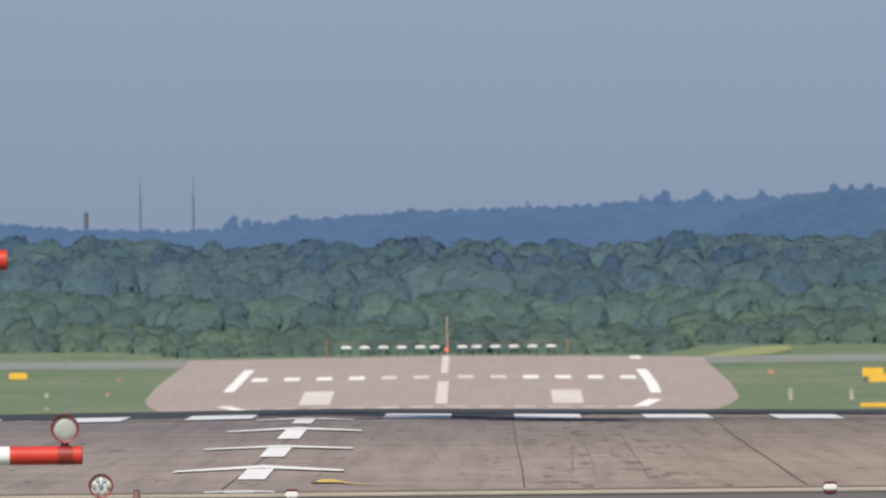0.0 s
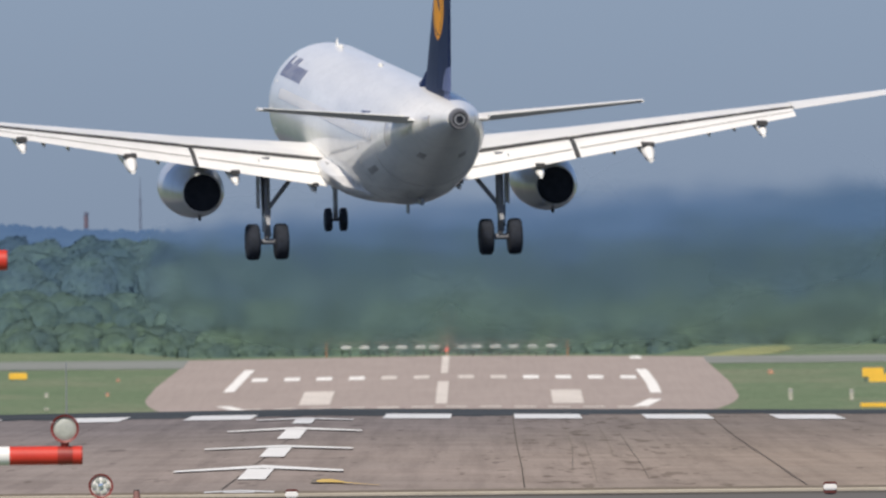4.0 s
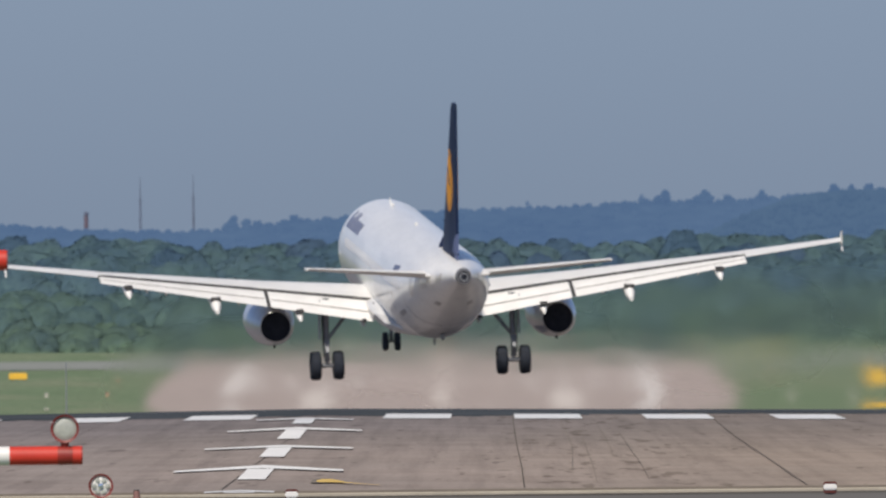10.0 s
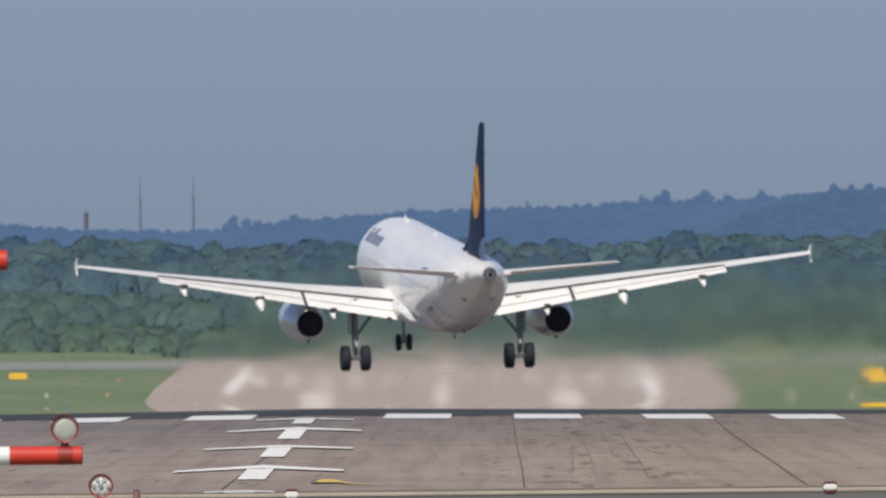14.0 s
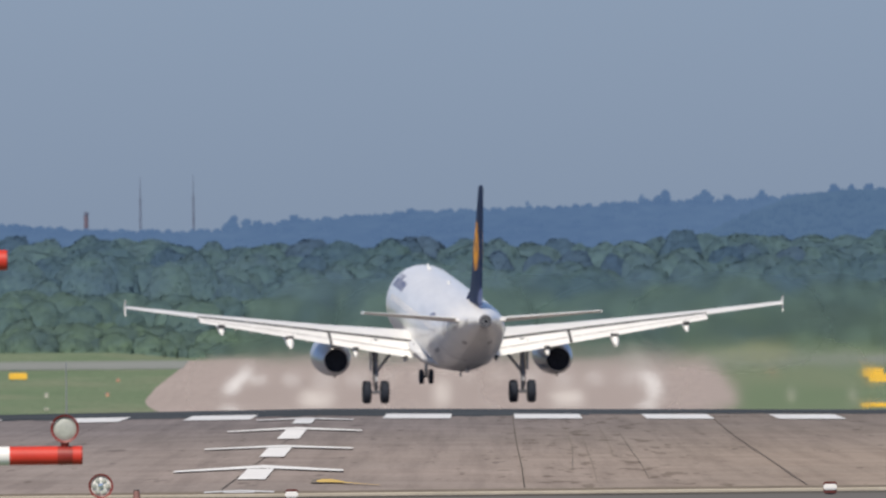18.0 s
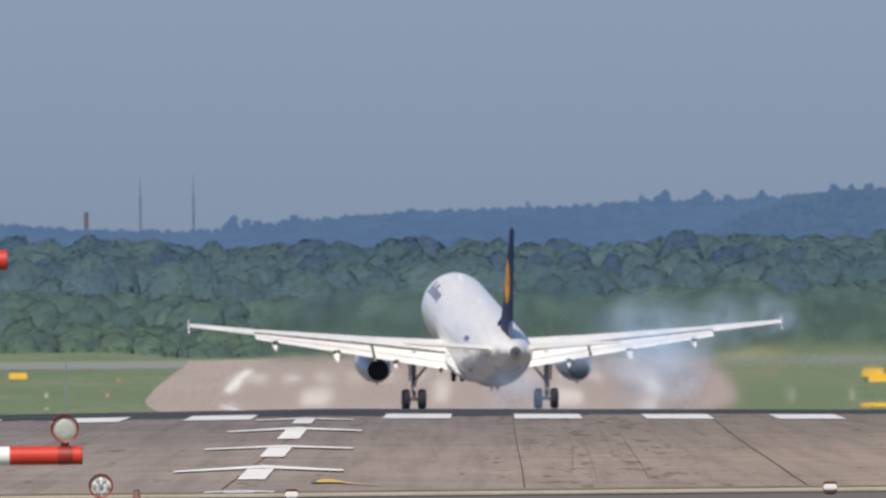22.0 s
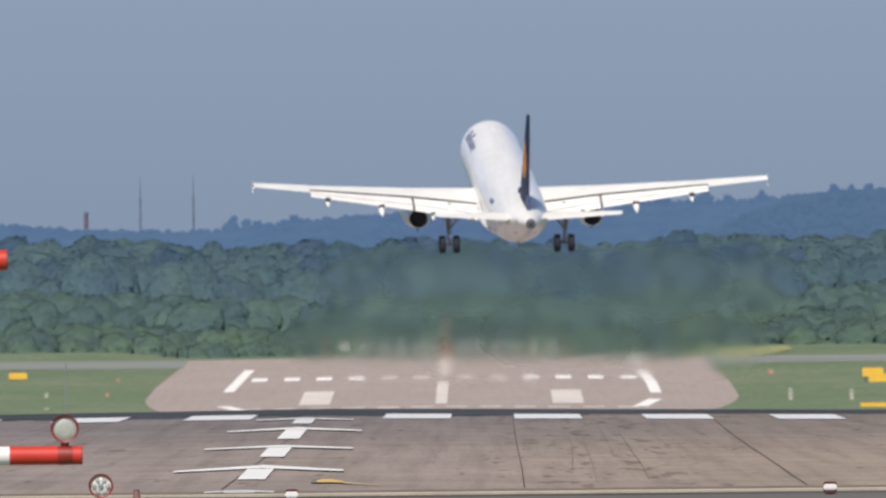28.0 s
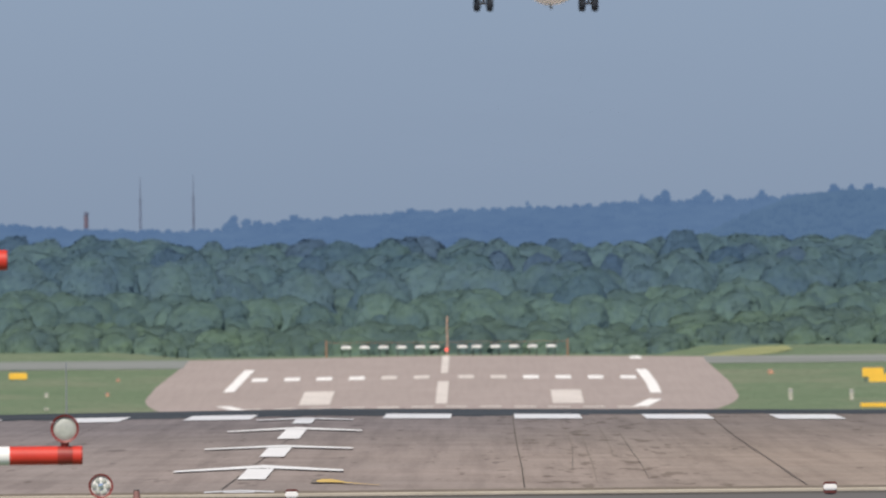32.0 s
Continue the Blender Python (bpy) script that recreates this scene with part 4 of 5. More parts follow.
# ---- woods beyond the runway's end ----
def hazed_leaf_mat(name, dark, light, thin_share):
    m, n, l, p = shader(name)
    info = n.new("ShaderNodeObjectInfo")
    big = noise_of(n, l, mapped(n, l, (1, 1, 1)), 0.45, 3, 0.6)
    fine = noise_of(n, l, mapped(n, l, (1, 1, 1)), 2.6, 4, 0.7)
    # stands of fresher and darker foliage, wider than one tree
    spot, wide = n.new("ShaderNodeNewGeometry"), n.new("ShaderNodeMapping")
    wide.inputs["Scale"].default_value = (1.0, 0.25, 1.6)
    l.new(spot.outputs["Position"], wide.inputs["Vector"])
    stand = noise_of(n, l, wide.outputs[0], 0.16, 4, 0.6)
    c = ramp(n, l, calc(n, l, "ADD", calc(n, l, "MULTIPLY_ADD", info.outputs["Random"], 0.10, calc(n, l, "MULTIPLY", stand, 0.40)), calc(n, l, "ADD", calc(n, l, "MULTIPLY", fine, 0.22), calc(n, l, "MULTIPLY", big, 0.28))), [(0.34, dark), (0.66, light)])
    hue = n.new("ShaderNodeHueSaturation")
    l.new(calc(n, l, "MULTIPLY_ADD", info.outputs["Random"], 0.016, 0.492), hue.inputs["Hue"])
    l.new(calc(n, l, "MULTIPLY_ADD", info.outputs["Random"], 0.10, 0.95), hue.inputs["Value"])
    l.new(c, hue.inputs["Color"])
    l.new(hue.outputs[0], p.inputs["Base Color"])
    p.inputs["Roughness"].default_value = 0.8
    p.inputs["Specular IOR Level"].default_value = 0.1
    thin, both = n.new("ShaderNodeBsdfTranslucent"), n.new("ShaderNodeMixShader")
    l.new(hue.outputs[0], thin.inputs["Color"])
    both.inputs[0].default_value = thin_share
    l.new(p.outputs[0], both.inputs[1])
    l.new(thin.outputs[0], both.inputs[2])
    l.new(both.outputs[0], n["Material Output"].inputs["Surface"])
    return m


# haze-blue is mixed into the leaf colours, most in the farther rows
M_SHRUB = [hazed_leaf_mat(name, (0.074, 0.120, 0.139), (0.120, 0.187, 0.123), thin) for name, thin in (("hazel_leaves_dense", 0.05), ("hazel_leaves_sprays", 0.12))]
M_ASH = [hazed_leaf_mat(name, (0.068, 0.116, 0.148), (0.116, 0.187, 0.143), thin) for name, thin in (("ash_leaves_dense", 0.05), ("ash_leaves_sprays", 0.12))]
M_OAK = [hazed_leaf_mat(name, (0.059, 0.104, 0.164), (0.096, 0.164, 0.162), thin) for name, thin in (("oak_leaves_dense", 0.05), ("oak_leaves_sprays", 0.12))]
M_PINE = [hazed_leaf_mat(name, (0.053, 0.096, 0.170), (0.077, 0.131, 0.178), thin) for name, thin in (("pine_needles_dense", 0.05), ("pine_needles_sprays", 0.12))]
M_BARK = surface("bark", (0.11, 0.085, 0.06), 0.9, vary=0.3, scale=2.0, fine=15.0)

_k = bmesh.new()
bmesh.ops.create_icosphere(_k, subdivisions=3, radius=1)
KERNEL_V, KERNEL_F = [v.co.copy() for v in _k.verts], [[v.index for v in f.verts] for f in _k.faces]
_k.free()


def crown_mesh(rng, width, z0, z1, leaves, size, peak):
    """An uneven crown of soft mounds under a loose coat of leaf sprays. Gives points, faces and soft normals."""
    zc, hz, rw = (z0 + z1) / 2, (z1 - z0) / 2, width / 2
    off = Vector((rng.uniform(0, 90), rng.uniform(0, 90), rng.uniform(0, 90)))
    verts = []
    for d in KERNEL_V:
        k = 0.90 + 0.24 * noise.noise(d * 1.5 + off) + 0.08 * noise.noise(d * 3.2 + off) + 0.03 * noise.noise(d * 6.0 + off)
        # full, draping sides below the middle of the crown
        slim = 1 - peak * d.z if d.z > 0 else min(1.7, 1 / math.sqrt(max(0.05, 1 - d.z * d.z)))
        verts.append(Vector((d.x * rw * k * slim, d.y * rw * k * slim, zc + d.z * hz * k)))
    faces = [list(f) for f in KERNEL_F]
    sums = [Vector((0, 0, 0)) for _ in verts]
    for f in faces:
        a, b, c = (verts[i] for i in f)
        fn = (b - a).cross(c - a)
        for i in f:
            sums[i] += fn
    heart = Vector((0, 0, zc - hz * 0.6))
    up = Vector((0, 0, 0.34))
    normals = [(n.normalized() * 0.12 + (v - heart).normalized() * 0.29 + up).normalized() for n, v in zip(sums, verts)]
    upper = [f for f in KERNEL_F if KERNEL_V[f[0]].z > -0.7]
    for j in range(leaves):
        f = rng.choice(upper)
        w0, w1 = sorted((rng.random(), rng.random()))
        d = sum((sums[i] for i in f), Vector()).normalized()
        p = verts[f[0]] * w0 + verts[f[1]] * (w1 - w0) + verts[f[2]] * (1 - w1) + d * rng.uniform(0.0, 0.08)
        t = d.cross(Vector((rng.gauss(0, 1), rng.gauss(0, 1), rng.gauss(0, 1)))).normalized()
        b = d.cross(t)
        tilt = d * rng.uniform(-0.10, 0.10)
        s = size * rng.uniform(0.5, 1.5)
        base = len(verts)
        verts += [p - t * s * 0.5, p + (b + tilt) * s * 0.42, p + t * s * 0.55, p - (b + tilt) * s * 0.38]
        n = (normals[f[0]] + Vector((rng.gauss(0, 0.08), rng.gauss(0, 0.08), rng.gauss(0, 0.08)))).normalized()
        normals += [n] * 4
        q = [base, base + 1, base + 2, base + 3]
        face_n = (verts[base + 2] - verts[base]).cross(verts[base + 3] - verts[base + 1])
        faces.append(q if face_n.dot(d) > 0 else q[::-1])
    return [tuple(v) for v in verts], faces, [tuple(n) for n in normals]


def tree_kind(rng, name, height, width, z0, leaves, size, leaf, label, peak=0.0):
    e = new(name)
    bm = bmesh.new()
    add_tube(bm, (0, 0, -0.3), (rng.uniform(-0.2, 0.2), 0, height * 0.5), height * 0.022, height * 0.012, n=8)
    for k in range(5):
        a = k * 1.3 + rng.uniform(0, 0.6)
        h0 = height * rng.uniform(0.2, 0.45)
        add_tube(bm, (0, 0, h0), (math.cos(a) * width * 0.3, math.sin(a) * width * 0.3, h0 + height * 0.22), height * 0.009, height * 0.003, n=6)
    part("trunk", bm, M_BARK, e, "brown trunk with limbs")
    me = bpy.data.meshes.new("crown")
    v, f, ns = crown_mesh(rng, width, z0, height, leaves, size, peak)
    me.from_pydata(v, [], f)
    me.shade_smooth()
    me.normals_split_custom_set_from_vertices(ns)
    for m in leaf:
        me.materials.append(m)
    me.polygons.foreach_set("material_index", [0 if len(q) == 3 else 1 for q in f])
    ob = new("crown", me)
    ob.parent = e
    return tagged(e, label, "tree", "woods")


rng = random.Random(7)
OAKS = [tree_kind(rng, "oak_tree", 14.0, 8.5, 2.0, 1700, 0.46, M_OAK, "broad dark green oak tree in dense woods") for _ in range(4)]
PINES = [tree_kind(rng, "pine_tree", 14.5, 5.6, 4.0, 1300, 0.40, M_PINE, "pine tree among the oaks, tinted blue for haze", 0.0) for _ in range(2)]
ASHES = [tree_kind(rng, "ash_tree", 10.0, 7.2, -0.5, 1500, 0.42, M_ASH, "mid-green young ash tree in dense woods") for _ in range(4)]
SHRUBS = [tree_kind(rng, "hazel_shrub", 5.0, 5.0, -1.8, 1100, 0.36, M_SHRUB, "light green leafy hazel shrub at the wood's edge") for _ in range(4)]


def plant(kinds, x, d, scale):
    k = rng.choice(kinds)
    m = Matrix.Translation((x, d, ground_z(x, d) - 0.1)) @ Matrix.Rotation(rng.uniform(0, 6.283), 4, "Z")
    t = copy_thing(k, m)
    wide = 1.35 if k in SHRUBS else 1.0
    t.scale = (scale * rng.uniform(1.0, 1.6) * wide, scale * rng.uniform(1.0, 1.4) * wide, scale)


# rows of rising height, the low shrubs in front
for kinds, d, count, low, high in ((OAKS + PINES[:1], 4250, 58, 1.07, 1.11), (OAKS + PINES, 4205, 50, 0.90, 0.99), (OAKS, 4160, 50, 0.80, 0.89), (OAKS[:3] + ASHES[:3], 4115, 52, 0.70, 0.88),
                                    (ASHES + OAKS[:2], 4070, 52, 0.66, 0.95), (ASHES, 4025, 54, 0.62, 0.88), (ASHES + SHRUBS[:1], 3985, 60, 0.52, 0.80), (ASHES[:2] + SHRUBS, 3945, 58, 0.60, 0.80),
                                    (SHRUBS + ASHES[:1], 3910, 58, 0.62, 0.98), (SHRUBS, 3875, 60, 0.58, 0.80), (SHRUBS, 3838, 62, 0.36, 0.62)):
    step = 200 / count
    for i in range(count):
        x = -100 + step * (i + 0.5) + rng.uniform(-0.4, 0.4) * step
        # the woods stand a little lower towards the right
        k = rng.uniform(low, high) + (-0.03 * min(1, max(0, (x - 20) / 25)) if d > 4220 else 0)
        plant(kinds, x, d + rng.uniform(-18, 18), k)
for k in OAKS + PINES + ASHES + SHRUBS:
    k.location = (rng.uniform(-90, 90), 4290 + rng.uniform(0, 40), level(4200) - 0.1)

# ---- far hills: a wooded ridge, its blue haze put in as glow ----
def ridge_glow_mat(name, dark, light):
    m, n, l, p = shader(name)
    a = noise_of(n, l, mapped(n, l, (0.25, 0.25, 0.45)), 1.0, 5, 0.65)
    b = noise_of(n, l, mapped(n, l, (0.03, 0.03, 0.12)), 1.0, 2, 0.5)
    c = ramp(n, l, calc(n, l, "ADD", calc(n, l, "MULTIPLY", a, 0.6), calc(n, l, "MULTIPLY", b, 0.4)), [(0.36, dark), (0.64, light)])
    # the haze is emitted light over a near-black base
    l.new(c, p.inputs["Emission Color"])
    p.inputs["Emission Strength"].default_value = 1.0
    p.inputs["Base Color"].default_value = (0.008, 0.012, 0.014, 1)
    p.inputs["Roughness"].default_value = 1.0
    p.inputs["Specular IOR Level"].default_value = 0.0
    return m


M_RIDGE = ridge_glow_mat("blue_haze_glow", (0.088, 0.158, 0.300), (0.112, 0.190, 0.332))
RD = 4820.0
# the skyline's height along x, shaped to fit the camera's view
SKYLINE = [(-87, 15.1), (-69, 14.6), (-59, 13.8), (-49, 13.4), (-34, 13.4), (-24, 14.8), (-14, 15.5), (0, 16.2), (20, 16.7), (35, 17.4), (42, 17.4), (50, 17.5), (57, 18.2), (62, 18.7), (70, 18.9), (82, 19.4), (99, 18.9)]


def ridge_z(x):
    return float(np.interp(x, [p[0] for p in SKYLINE], [p[1] for p in SKYLINE]))


rv, rf = [], []
for i in range(240):
    x = -95 + i * 0.8
    top = ridge_z(x)
    for k in range(7):
        rv.append((x, RD - 60 * (1 - k / 6), -5 + (top + 5) * (k / 6) ** 0.8 - 0.4))
for i in range(239):
    for k in range(6):
        a = i * 7 + k
        rf.append((a, a + 7, a + 8, a + 1))
rr = random.Random(11)


_b = bmesh.new()
bmesh.ops.create_icosphere(_b, subdivisions=2, radius=1)
BALL_V, BALL_F = [v.co.copy() for v in _b.verts], [[v.index for v in f.verts] for f in _b.faces]
_b.free()


def lobe(c, s, tall=1.0):
    """A rough tree crown on the ridge."""
    base = len(rv)
    for d in BALL_V:
        k = s * rr.uniform(0.78, 1.22)
        rv.append((c[0] + d.x * k, c[1] + d.y * s, c[2] + d.z * k * tall))
    for f in BALL_F:
        rf.append([base + j for j in f])


for i in range(700):
    x = rr.uniform(-92, 92)
    top = ridge_z(x)
    k = rr.random() ** 0.7
    lobe((x, RD - 60 * (1 - k) - 0.5, -5 + (top + 5) * k ** 0.8 - 0.5), rr.uniform(0.35, 0.9), 1.0)
for i in range(560):
    x = rr.uniform(-92, 92)
    lobe((x, RD, ridge_z(x) - 0.4), rr.uniform(0.22, 0.55), rr.uniform(0.6, 1.1) if x < 20 else rr.uniform(0.7, 1.5))
for x, y, s, t in ((413, 392, 1.3, 1.1), (414, 404, 0.9, 1.2), (400, 402, 0.8, 1.2), (438, 396, 1.1, 1.0), (455, 398, 0.9, 1.1), (522, 390, 1.0, 1.2), (730, 372, 0.8, 1.0), (935, 361, 0.4, 1.8), (1172, 352, 1.4, 1.2), (1135, 352, 0.7, 1.3), (1246, 352, 1.6, 1.0), (1290, 352, 0.8, 1.2), (1350, 343, 0.9, 1.0), (1480, 339, 1.2, 1.3), (1540, 335, 0.9, 2.0), (1510, 337, 1.0, 1.1)):
    for k in range(9):
        a, q = rr.uniform(0, 6.283), rr.uniform(0.2, 0.75)
        lobe((px(x, RD) + math.cos(a) * s * q, RD - 0.4, pz(y + 0.0087 * (x - 784), RD) + math.sin(a) * s * q * t - 0.1), s * rr.uniform(0.3, 0.5), 1.0)
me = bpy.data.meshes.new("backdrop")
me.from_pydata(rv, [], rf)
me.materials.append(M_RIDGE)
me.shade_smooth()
tagged(new("backdrop", me), "wooded hills glowing a hazy distant blue", "hills", kind="structure")

# a nearer, greener shoulder of the hills
rv, rf = [], []
shoulder = lambda x: ridge_z(x) - 0.2 - 5.5 * max(0, 1 - (x - 40) / 16) ** 1.5
for i in range(75):
    x = 38 + i * 0.8
    rv += [(x, RD - 84 + 3 * k, 4 + (shoulder(x) - 4) * k / 6) for k in range(7)]
rf += [(i * 7 + k, i * 7 + k + 7, i * 7 + k + 8, i * 7 + k + 1) for i in range(74) for k in range(6)]
for i in range(520):
    x = 38 + 58 * rr.random()
    k = rr.random() ** 0.5
    lobe((x, RD - 85 + 18 * k, 4 + (shoulder(x) - 4) * k - 0.25), rr.uniform(0.25, 0.6), rr.uniform(0.8, 1.4))
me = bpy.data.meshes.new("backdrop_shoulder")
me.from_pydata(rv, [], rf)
me.materials.append(ridge_glow_mat("green_haze_glow", (0.086, 0.154, 0.276), (0.106, 0.182, 0.300)))
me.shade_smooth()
tagged(new("backdrop_shoulder", me), "wooded shoulder of the hills glowing a hazy blue-green", "hills", kind="structure")

M_FARMAST = surface("distant_mast", (0.11, 0.13, 0.19), 0.9, vary=0.1)
for x, y0, y1, r in ((249, 314, 412, 0.12), (343, 311, 410, 0.13)):
    e = new("radio_mast")
    MD = 4836.0
    z0, z1 = level(MD) - 0.2, pz(y0 + 0.0087 * (x - 784), MD)
    e.location = (px(x, MD), MD, z0)
    part("shaft", tube_bm((0, 0, 0), (0, 0, (z1 - z0) * 0.88), r * 1.4, r, n=8), M_FARMAST, e)
    part("aerial", tube_bm((0, 0, (z1 - z0) * 0.88), (0, 0, z1 - z0), r * 0.5, r * 0.3, n=8), M_FARMAST, e)
    for k in (0.62, 0.74, 0.86):
        part("platform", tube_bm((0, 0, (z1 - z0) * k), (0, 0, (z1 - z0) * k + 0.12), r * 1.7, n=10), M_FARMAST, e)
    tagged(e, "thin grey radio mast on the skyline", "mast", "radio masts")
e = new("chimney")
z0, z1 = level(4836) - 0.2, pz(376 + 0.0087 * (153 - 784), 4836)
e.location = (px(153, 4836), 4836, z0)
M_CHIM = surface("distant_brick", (0.15, 0.115, 0.15), 0.9, vary=0.15)
part("stack", tube_bm((0, 0, 0), (0, 0, z1 - z0 - 0.5), 0.55, 0.34, n=14), M_CHIM, e)
part("collar", tube_bm((0, 0, z1 - z0 - 0.5), (0, 0, z1 - z0), 0.42, 0.36, n=14), M_FARMAST, e)
tagged(e, "dull red chimney on the skyline", "chimney")


# ---- tyre smoke: soft puffs born where the wheels touch, carried off to the right by the wind ----
def smoke_mat():
    m, n, l, p = shader("tyre_smoke")
    tc, sep = n.new("ShaderNodeTexCoord"), n.new("ShaderNodeSeparateXYZ")
    l.new(tc.outputs["Object"], sep.inputs[0])
    r2 = calc(n, l, "ADD", calc(n, l, "MULTIPLY", sep.outputs["X"], sep.outputs["X"]), calc(n, l, "MULTIPLY", sep.outputs["Z"], sep.outputs["Z"]))
    soft = calc(n, l, "MAXIMUM", calc(n, l, "SUBTRACT", 1.0, r2), 0.0)
    wisp = ramp(n, l, noise_of(n, l, mapped(n, l, (1, 1, 1)), 1.7, 4, 0.6), [(0.3, (0.35, 0.35, 0.35)), (0.7, (1, 1, 1))])
    alpha = calc(n, l, "MULTIPLY", calc(n, l, "MULTIPLY", calc(n, l, "POWER", soft, 1.3), 0.40), wisp)
    p.inputs["Base Color"].default_value = (0.40, 0.54, 0.76, 1)
    p.inputs["Roughness"].default_value = 1.0
    p.inputs["Specular IOR Level"].default_value = 0.0
    l.new(alpha, p.inputs["Alpha"])
    return m


M_SMOKE = smoke_mat()
sr = random.Random(5)
PUFFS = []
smoke = tagged(new("tyre_smoke"), "thin bluish-white tyre smoke over the runway", "smoke", kind="stuff")
for i in range(7):
    # a lumpy, hollow half shell
    bm = bmesh.new()
    bmesh.ops.create_icosphere(bm, subdivisions=4, radius=1)
    bmesh.ops.delete(bm, geom=[v for v in bm.verts if v.co.y > 0.05], context="VERTS")
    for v in bm.verts:
        v.co.y *= 0.5 * (1 + 0.5 * noise.noise(v.co * 2.0 + Vector((i * 3.1, 0, 0))))
    puff = part("puff", bm, M_SMOKE, smoke)
    left = i in (2, 5)
    size = sr.uniform(1.3, 1.6) + 0.38 * i if not left else 1.2 + 0.12 * i
    puff.scale = (size * sr.uniform(1.0, 1.35), size, size)
    PUFFS.append((puff, 19.25 + 0.18 * i, left, sr.uniform(0.85, 1.25) * (1.25 if left else 1.0), sr.uniform(0.25, 1.1), sr.uniform(-0.3, 0.8)))


# ---- hot exhaust air: shallow shimmering lenses drifting ahead of the airliner, fitted to the view ----
def hot_air_mat():
    m, n, l, p = shader("hot_air")
    n.remove(p)
    tc, sep = n.new("ShaderNodeTexCoord"), n.new("ShaderNodeSeparateXYZ")
    l.new(tc.outputs["Object"], sep.inputs[0])
    r2 = calc(n, l, "ADD", calc(n, l, "MULTIPLY", sep.outputs["X"], sep.outputs["X"]), calc(n, l, "MULTIPLY", sep.outputs["Z"], sep.outputs["Z"]))
    edge = ramp(n, l, calc(n, l, "ADD", r2, calc(n, l, "MULTIPLY_ADD", noise_of(n, l, mapped(n, l, (2, 2, 2)), 1.0, 3, 0.6), 0.6, -0.3)), [(0.45, (1, 1, 1)), (0.95, (0, 0, 0))])
    air, bend, both = n.new("ShaderNodeBsdfTransparent"), n.new("ShaderNodeBsdfRefraction"), n.new("ShaderNodeMixShader")
    bend.inputs["IOR"].default_value, bend.inputs["Roughness"].default_value = 1.0021, 0.40
    l.new(edge, both.inputs[0])
    l.new(air.outputs[0], both.inputs[1])
    l.new(bend.outputs[0], both.inputs[2])
    l.new(both.outputs[0], n["Material Output"].inputs["Surface"])
    return m


M_HOTAIR = hot_air_mat()
hot_air = tagged(new("hot_air"), "clear shimmering hot air hung ahead of the airliner", "air", kind="stuff")
HOT = []
hr = random.Random(9)
for i in range(12):
    bm = bmesh.new()
    bmesh.ops.create_grid(bm, x_segments=24, y_segments=24, size=1.0, matrix=Matrix.Rotation(radians(90), 4, "X"))
    bmesh.ops.delete(bm, geom=[v for v in bm.verts if v.co.x ** 2 + v.co.z ** 2 > 1.02], context="VERTS")
    for v in bm.verts:
        v.co.y = 0.05 * (v.co.x ** 2 + v.co.z ** 2) + 0.012 * noise.noise(v.co * 5.0 + Vector((i * 3.7, 0, 0)))
    lens = part("warm_eddy", bm, M_HOTAIR, hot_air)
    lens.scale = (6.0, 3.0, 3.0)
    HOT.append((lens, (i - 5.5) / 5.5, (-1.3, 0.8)[i % 2] + hr.uniform(-0.25, 0.25), 36 + 1.5 * (i % 3)))


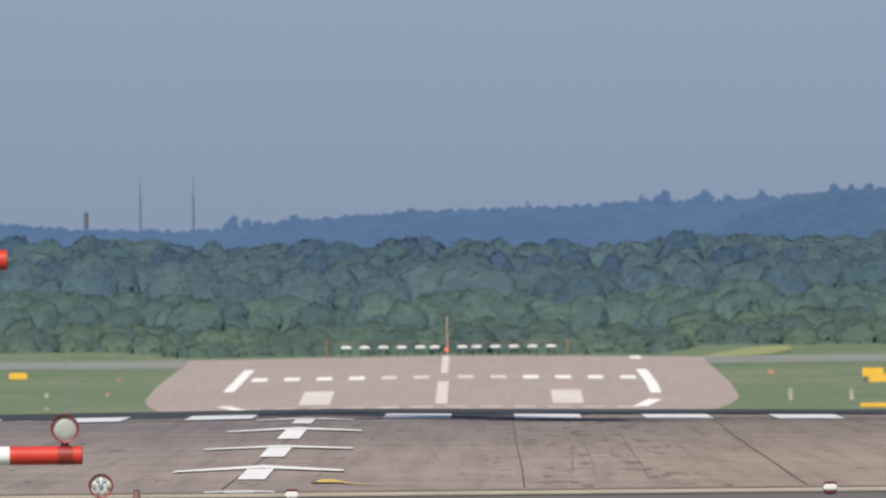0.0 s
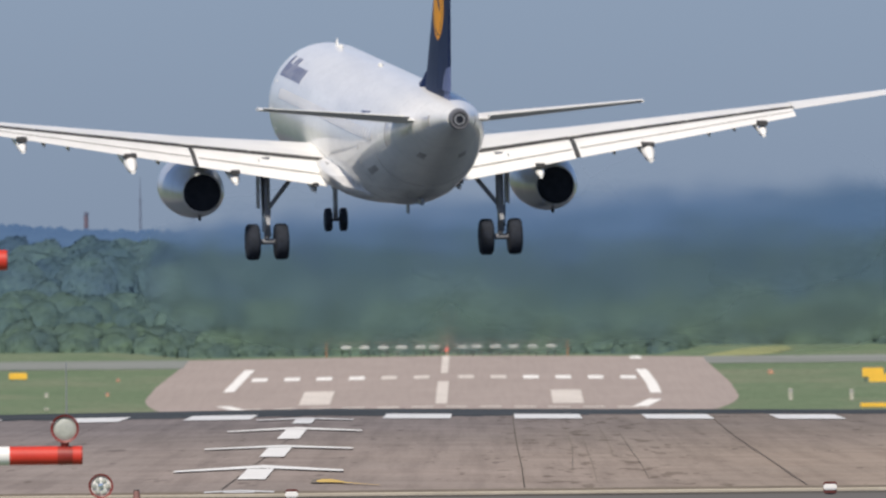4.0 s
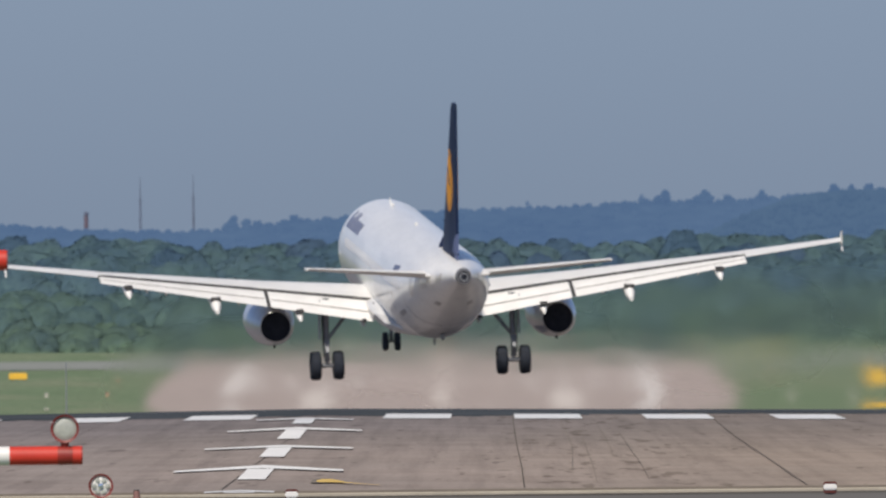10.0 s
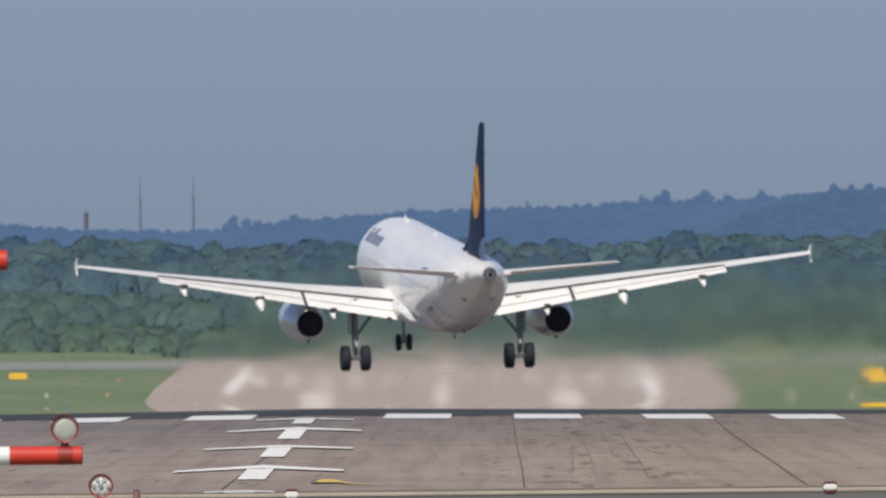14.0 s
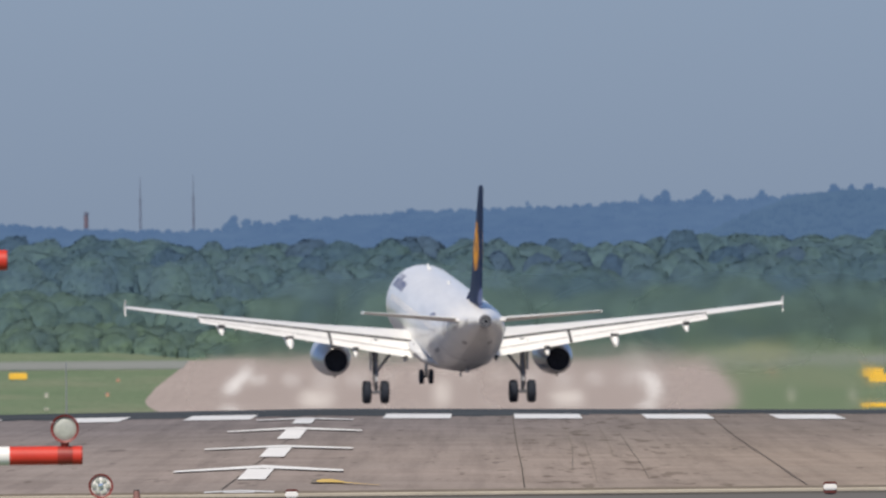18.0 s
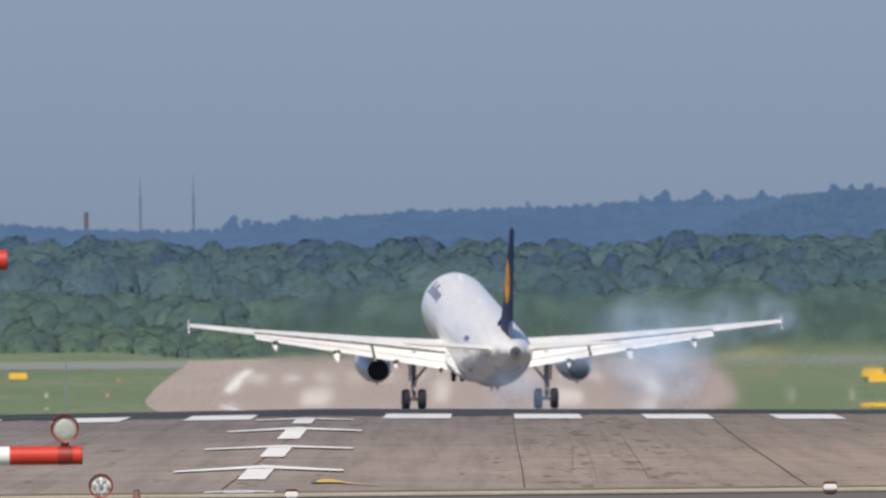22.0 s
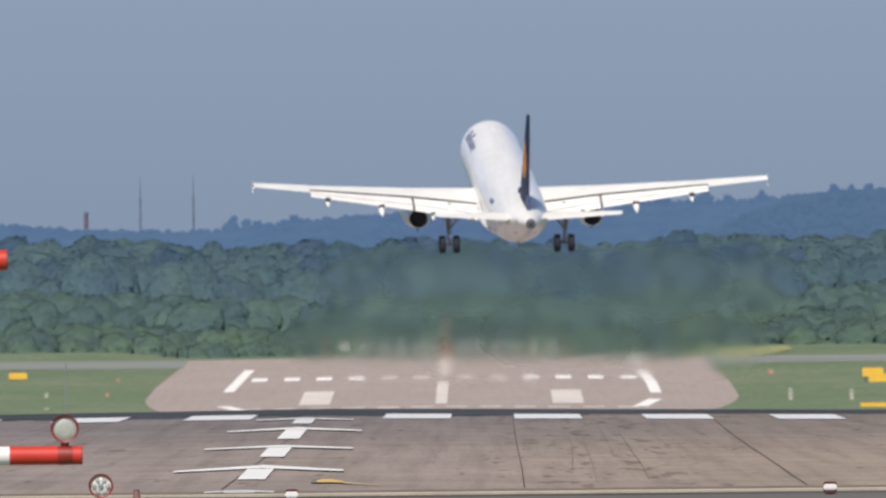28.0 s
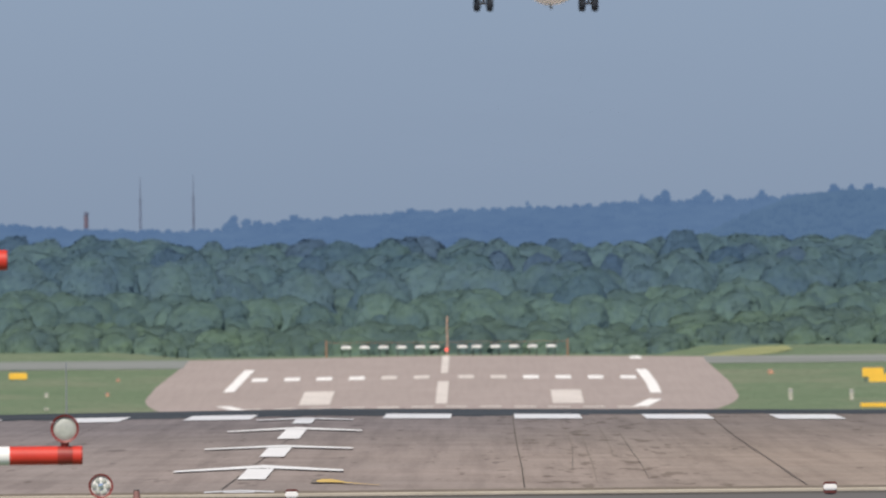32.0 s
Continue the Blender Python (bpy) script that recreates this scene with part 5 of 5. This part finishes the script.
# ---- what moves ----
# seconds; metres to the right, ahead and up; heading to the left, nose up, right wing down in degrees
FLIGHT = [
    (0.0, -2.35, 821.77, 12.676, 8.4, 0.81, 0.3),
    (1.0, -2.33, 863.65, 10.708, 8.12, 1.55, 1.0),
    (1.5, -2.32, 884.59, 9.724, 7.98, 1.92, 1.35),
    (2.0, -2.234, 905.68, 8.633, 7.77, 2.4, 1.0),
    (2.5, -2.129, 927.21, 7.641, 7.5, 3.1, -0.25),
    (3.0, -2.015, 949.01, 6.596, 7.27, 3.43, -1.05),
    (3.5, -1.956, 970.83, 5.717, 7.21, 3.5, -1.01),
    (5.5, -1.737, 1051.52, 2.292, 7.33, 5.26, 0.12),
    (6.0, -1.696, 1072.9, 1.571, 7.26, 5.81, 0.3),
    (6.5, -1.672, 1094.45, 0.988, 7.04, 6.35, 0.53),
    (7.0, -1.669, 1116.17, 0.467, 6.66, 6.76, 1.03),
    (7.5, -1.639, 1137.84, 0.144, 6.29, 6.94, 1.22),
    (8.0, -1.574, 1159.54, -0.046, 5.93, 6.74, 1.2),
    (8.5, -1.431, 1181.21, -0.082, 5.67, 6.42, 0.2),
    (9.0, -1.253, 1202.85, -0.016, 5.42, 5.83, -0.95),
    (9.5, -1.1, 1224.27, 0.121, 5.32, 5.19, -1.43),
    (10.0, -0.955, 1245.18, 0.275, 5.4, 4.54, -1.34),
    (10.5, -0.801, 1265.81, 0.378, 5.66, 4.15, -1.33),
    (11.0, -0.606, 1286.55, 0.467, 6.1, 3.93, -1.75),
    (11.5, -0.417, 1307.38, 0.52, 6.55, 3.73, -2.41),
    (12.0, -0.239, 1328.27, 0.552, 7.05, 3.51, -3.05),
    (12.5, -0.125, 1349.5, 0.535, 7.38, 3.29, -3.23),
    (13.0, -0.095, 1371.04, 0.469, 7.57, 3.17, -2.91),
    (13.5, -0.165, 1392.41, 0.321, 7.48, 3.39, -2.07),
    (14.0, -0.298, 1413.74, 0.139, 7.09, 3.69, -0.57),
    (14.5, -0.452, 1434.92, -0.008, 6.58, 3.79, 0.91),
    (16.5, -0.351, 1519.43, -0.699, 5.48, 2.2, 1.38),
    (17.0, -0.135, 1540.8, -1.087, 5.41, 2.42, 0.67),
    (17.5, 0.045, 1562.15, -1.516, 5.36, 3.13, 0.18),
    (18.0, 0.249, 1583.27, -2.019, 5.36, 4.07, 0.08),
    (18.5, 0.452, 1604.15, -2.397, 5.36, 4.9, 0.31),
    (19.0, 0.707, 1624.93, -2.702, 5.5, 5.46, 0.5),
    (19.5, 0.932, 1645.66, -2.881, 5.57, 5.31, 0.73),
    (20.0, 1.132, 1666.8, -2.854, 5.68, 4.96, 1.25),
    (20.5, 1.309, 1688.31, -2.883, 5.88, 4.79, 1.48),
    (21.0, 1.523, 1710.1, -2.916, 5.96, 5.18, 1.44),
    (21.5, 1.785, 1732.09, -2.982, 5.85, 5.94, 0.97),
    (22.0, 2.039, 1754.37, -3.011, 5.71, 6.8, 0.09),
    (22.5, 2.294, 1776.9, -2.936, 5.53, 7.63, -1.18),
    (23.0, 2.517, 1799.39, -2.71, 5.35, 8.18, -2.36),
    (23.5, 2.698, 1821.77, -2.354, 5.15, 8.43, -2.51),
    (24.0, 2.788, 1844.09, -1.846, 4.88, 8.48, -1.57),
    (24.5, 2.806, 1866.29, -1.321, 4.69, 8.78, 0.12),
    (25.0, 2.822, 1888.41, -0.62, 4.56, 9.16, 1.79),
    (25.5, 2.905, 1910.48, 0.112, 4.53, 9.28, 2.32),
    (27.5, 3.962, 2002.37, 4.646, 4.49, 10.63, -0.62),
    (28.0, 4.199, 2024.45, 6.245, 4.45, 10.89, -0.36),
    (28.5, 4.409, 2046.57, 7.844, 4.47, 11.15, -0.25),
    (29.0, 4.617, 2069.14, 9.817, 4.53, 11.49, -0.05),
    (29.5, 4.87, 2092.12, 11.678, 4.61, 11.95, 0.26),
    (30.0, 5.158, 2115.32, 13.884, 4.7, 12.43, 0.59),
    (30.5, 5.526, 2138.5, 16.004, 4.84, 12.64, 0.83),
    (31.0, 5.901, 2161.6, 18.575, 5.13, 12.68, 1.04),
    (31.5, 6.289, 2184.66, 20.976, 5.52, 12.63, 1.39),
    (32.0, 6.819, 2207.72, 23.755, 5.89, 12.58, 0.41),
]


def flight_pose(x, y, z, heading, pitch, roll):
    turn = Matrix.Rotation(radians(heading), 4, "Z") @ Matrix.Rotation(radians(pitch), 4, "X") @ Matrix.Rotation(radians(roll), 4, "Y")
    return Matrix.Translation((x, y, z)) @ turn


def on_flight(t):
    """The airliner's place at t, straight between the rows."""
    ts = [r[0] for r in FLIGHT]
    return [float(np.interp(t, ts, [r[k] for r in FLIGHT])) for k in (1, 2, 3)]


def motions():
    for puff, born, left, drift, rise, away in PUFFS:
        x, y, z = on_flight(born)
        x, z = x + (-3.8 if left else 4.0), z - 0.2
        rows = [(0.0, pose(x, y, z - 5)), (born - 0.4, pose(x, y, z - 5)), (born - 0.1, pose(x, y - 0.3, z - 0.6))]
        # the wind takes the puffs along faster the higher they rise
        for dt in (0.4, 1.0, 1.75, 2.5, 3.5, 4.5, 6.0, 8.0):
            rows.append((born + dt, pose(x + drift * (1.6 * dt + 0.85 * dt * dt), y - 0.5 + away * dt, z + 0.2 + rise * 5.8 * (1 - math.exp(-(dt / 2.2) ** 1.4)), 0, 8 * dt)))
        rows.append((32.0, pose(x + drift * 130, y, z + rise * 6, 0, 70)))
        walk(puff, rows)
    # seconds; metres over the airliner and to its right, half width and half height, fitted to the camera's view
    wake = ((0, 1.0, 4, 9, 1.0), (2, 2.4, 7, 8, 0.9), (3, 1.7, 7, 8, 0.8), (4, 0.4, 5, 9, 0.8), (6, -0.1, 4, 9, 0.8), (9, 0.9, 3.5, 12, 0.9), (14, 1.1, 5.5, 12.5, 1.1), (19, 2.8, 6, 14.5, 1.5), (24, 1.2, 6.5, 15, 1.8),
            (26, 0.5, 6, 13, 1.8), (28, -3.8, 5, 12, 1.75), (29, -4.2, 5, 10, 1.75), (30, -5.6, 4, 8, 1.75), (32, -6.6, 4, 7, 1.75))
    for lens, across, lift, ahead in HOT:
        rows = []
        for t, over, aside, wide, tall in wake:
            x, y, z = on_flight(t)
            rows.append((t, pose(x * 0.4 + aside + across * wide, y + ahead, z + over + lift * tall)))
        walk(lens, rows)
    for ob, hinge, axis in ELEVATORS:
        walk(ob, [(t, Matrix.Translation(hinge) @ Matrix.Rotation(radians(-up), 4, axis)) for t, up in ((0, 5), (3, 6), (6, 9), (12, 8), (17, 9), (19, 10), (22, 6), (24, 10), (26, 6), (28, 2), (32, 2))])
    walk(plane, [(t, flight_pose(*p)) for t, *p in FLIGHT])


motions()
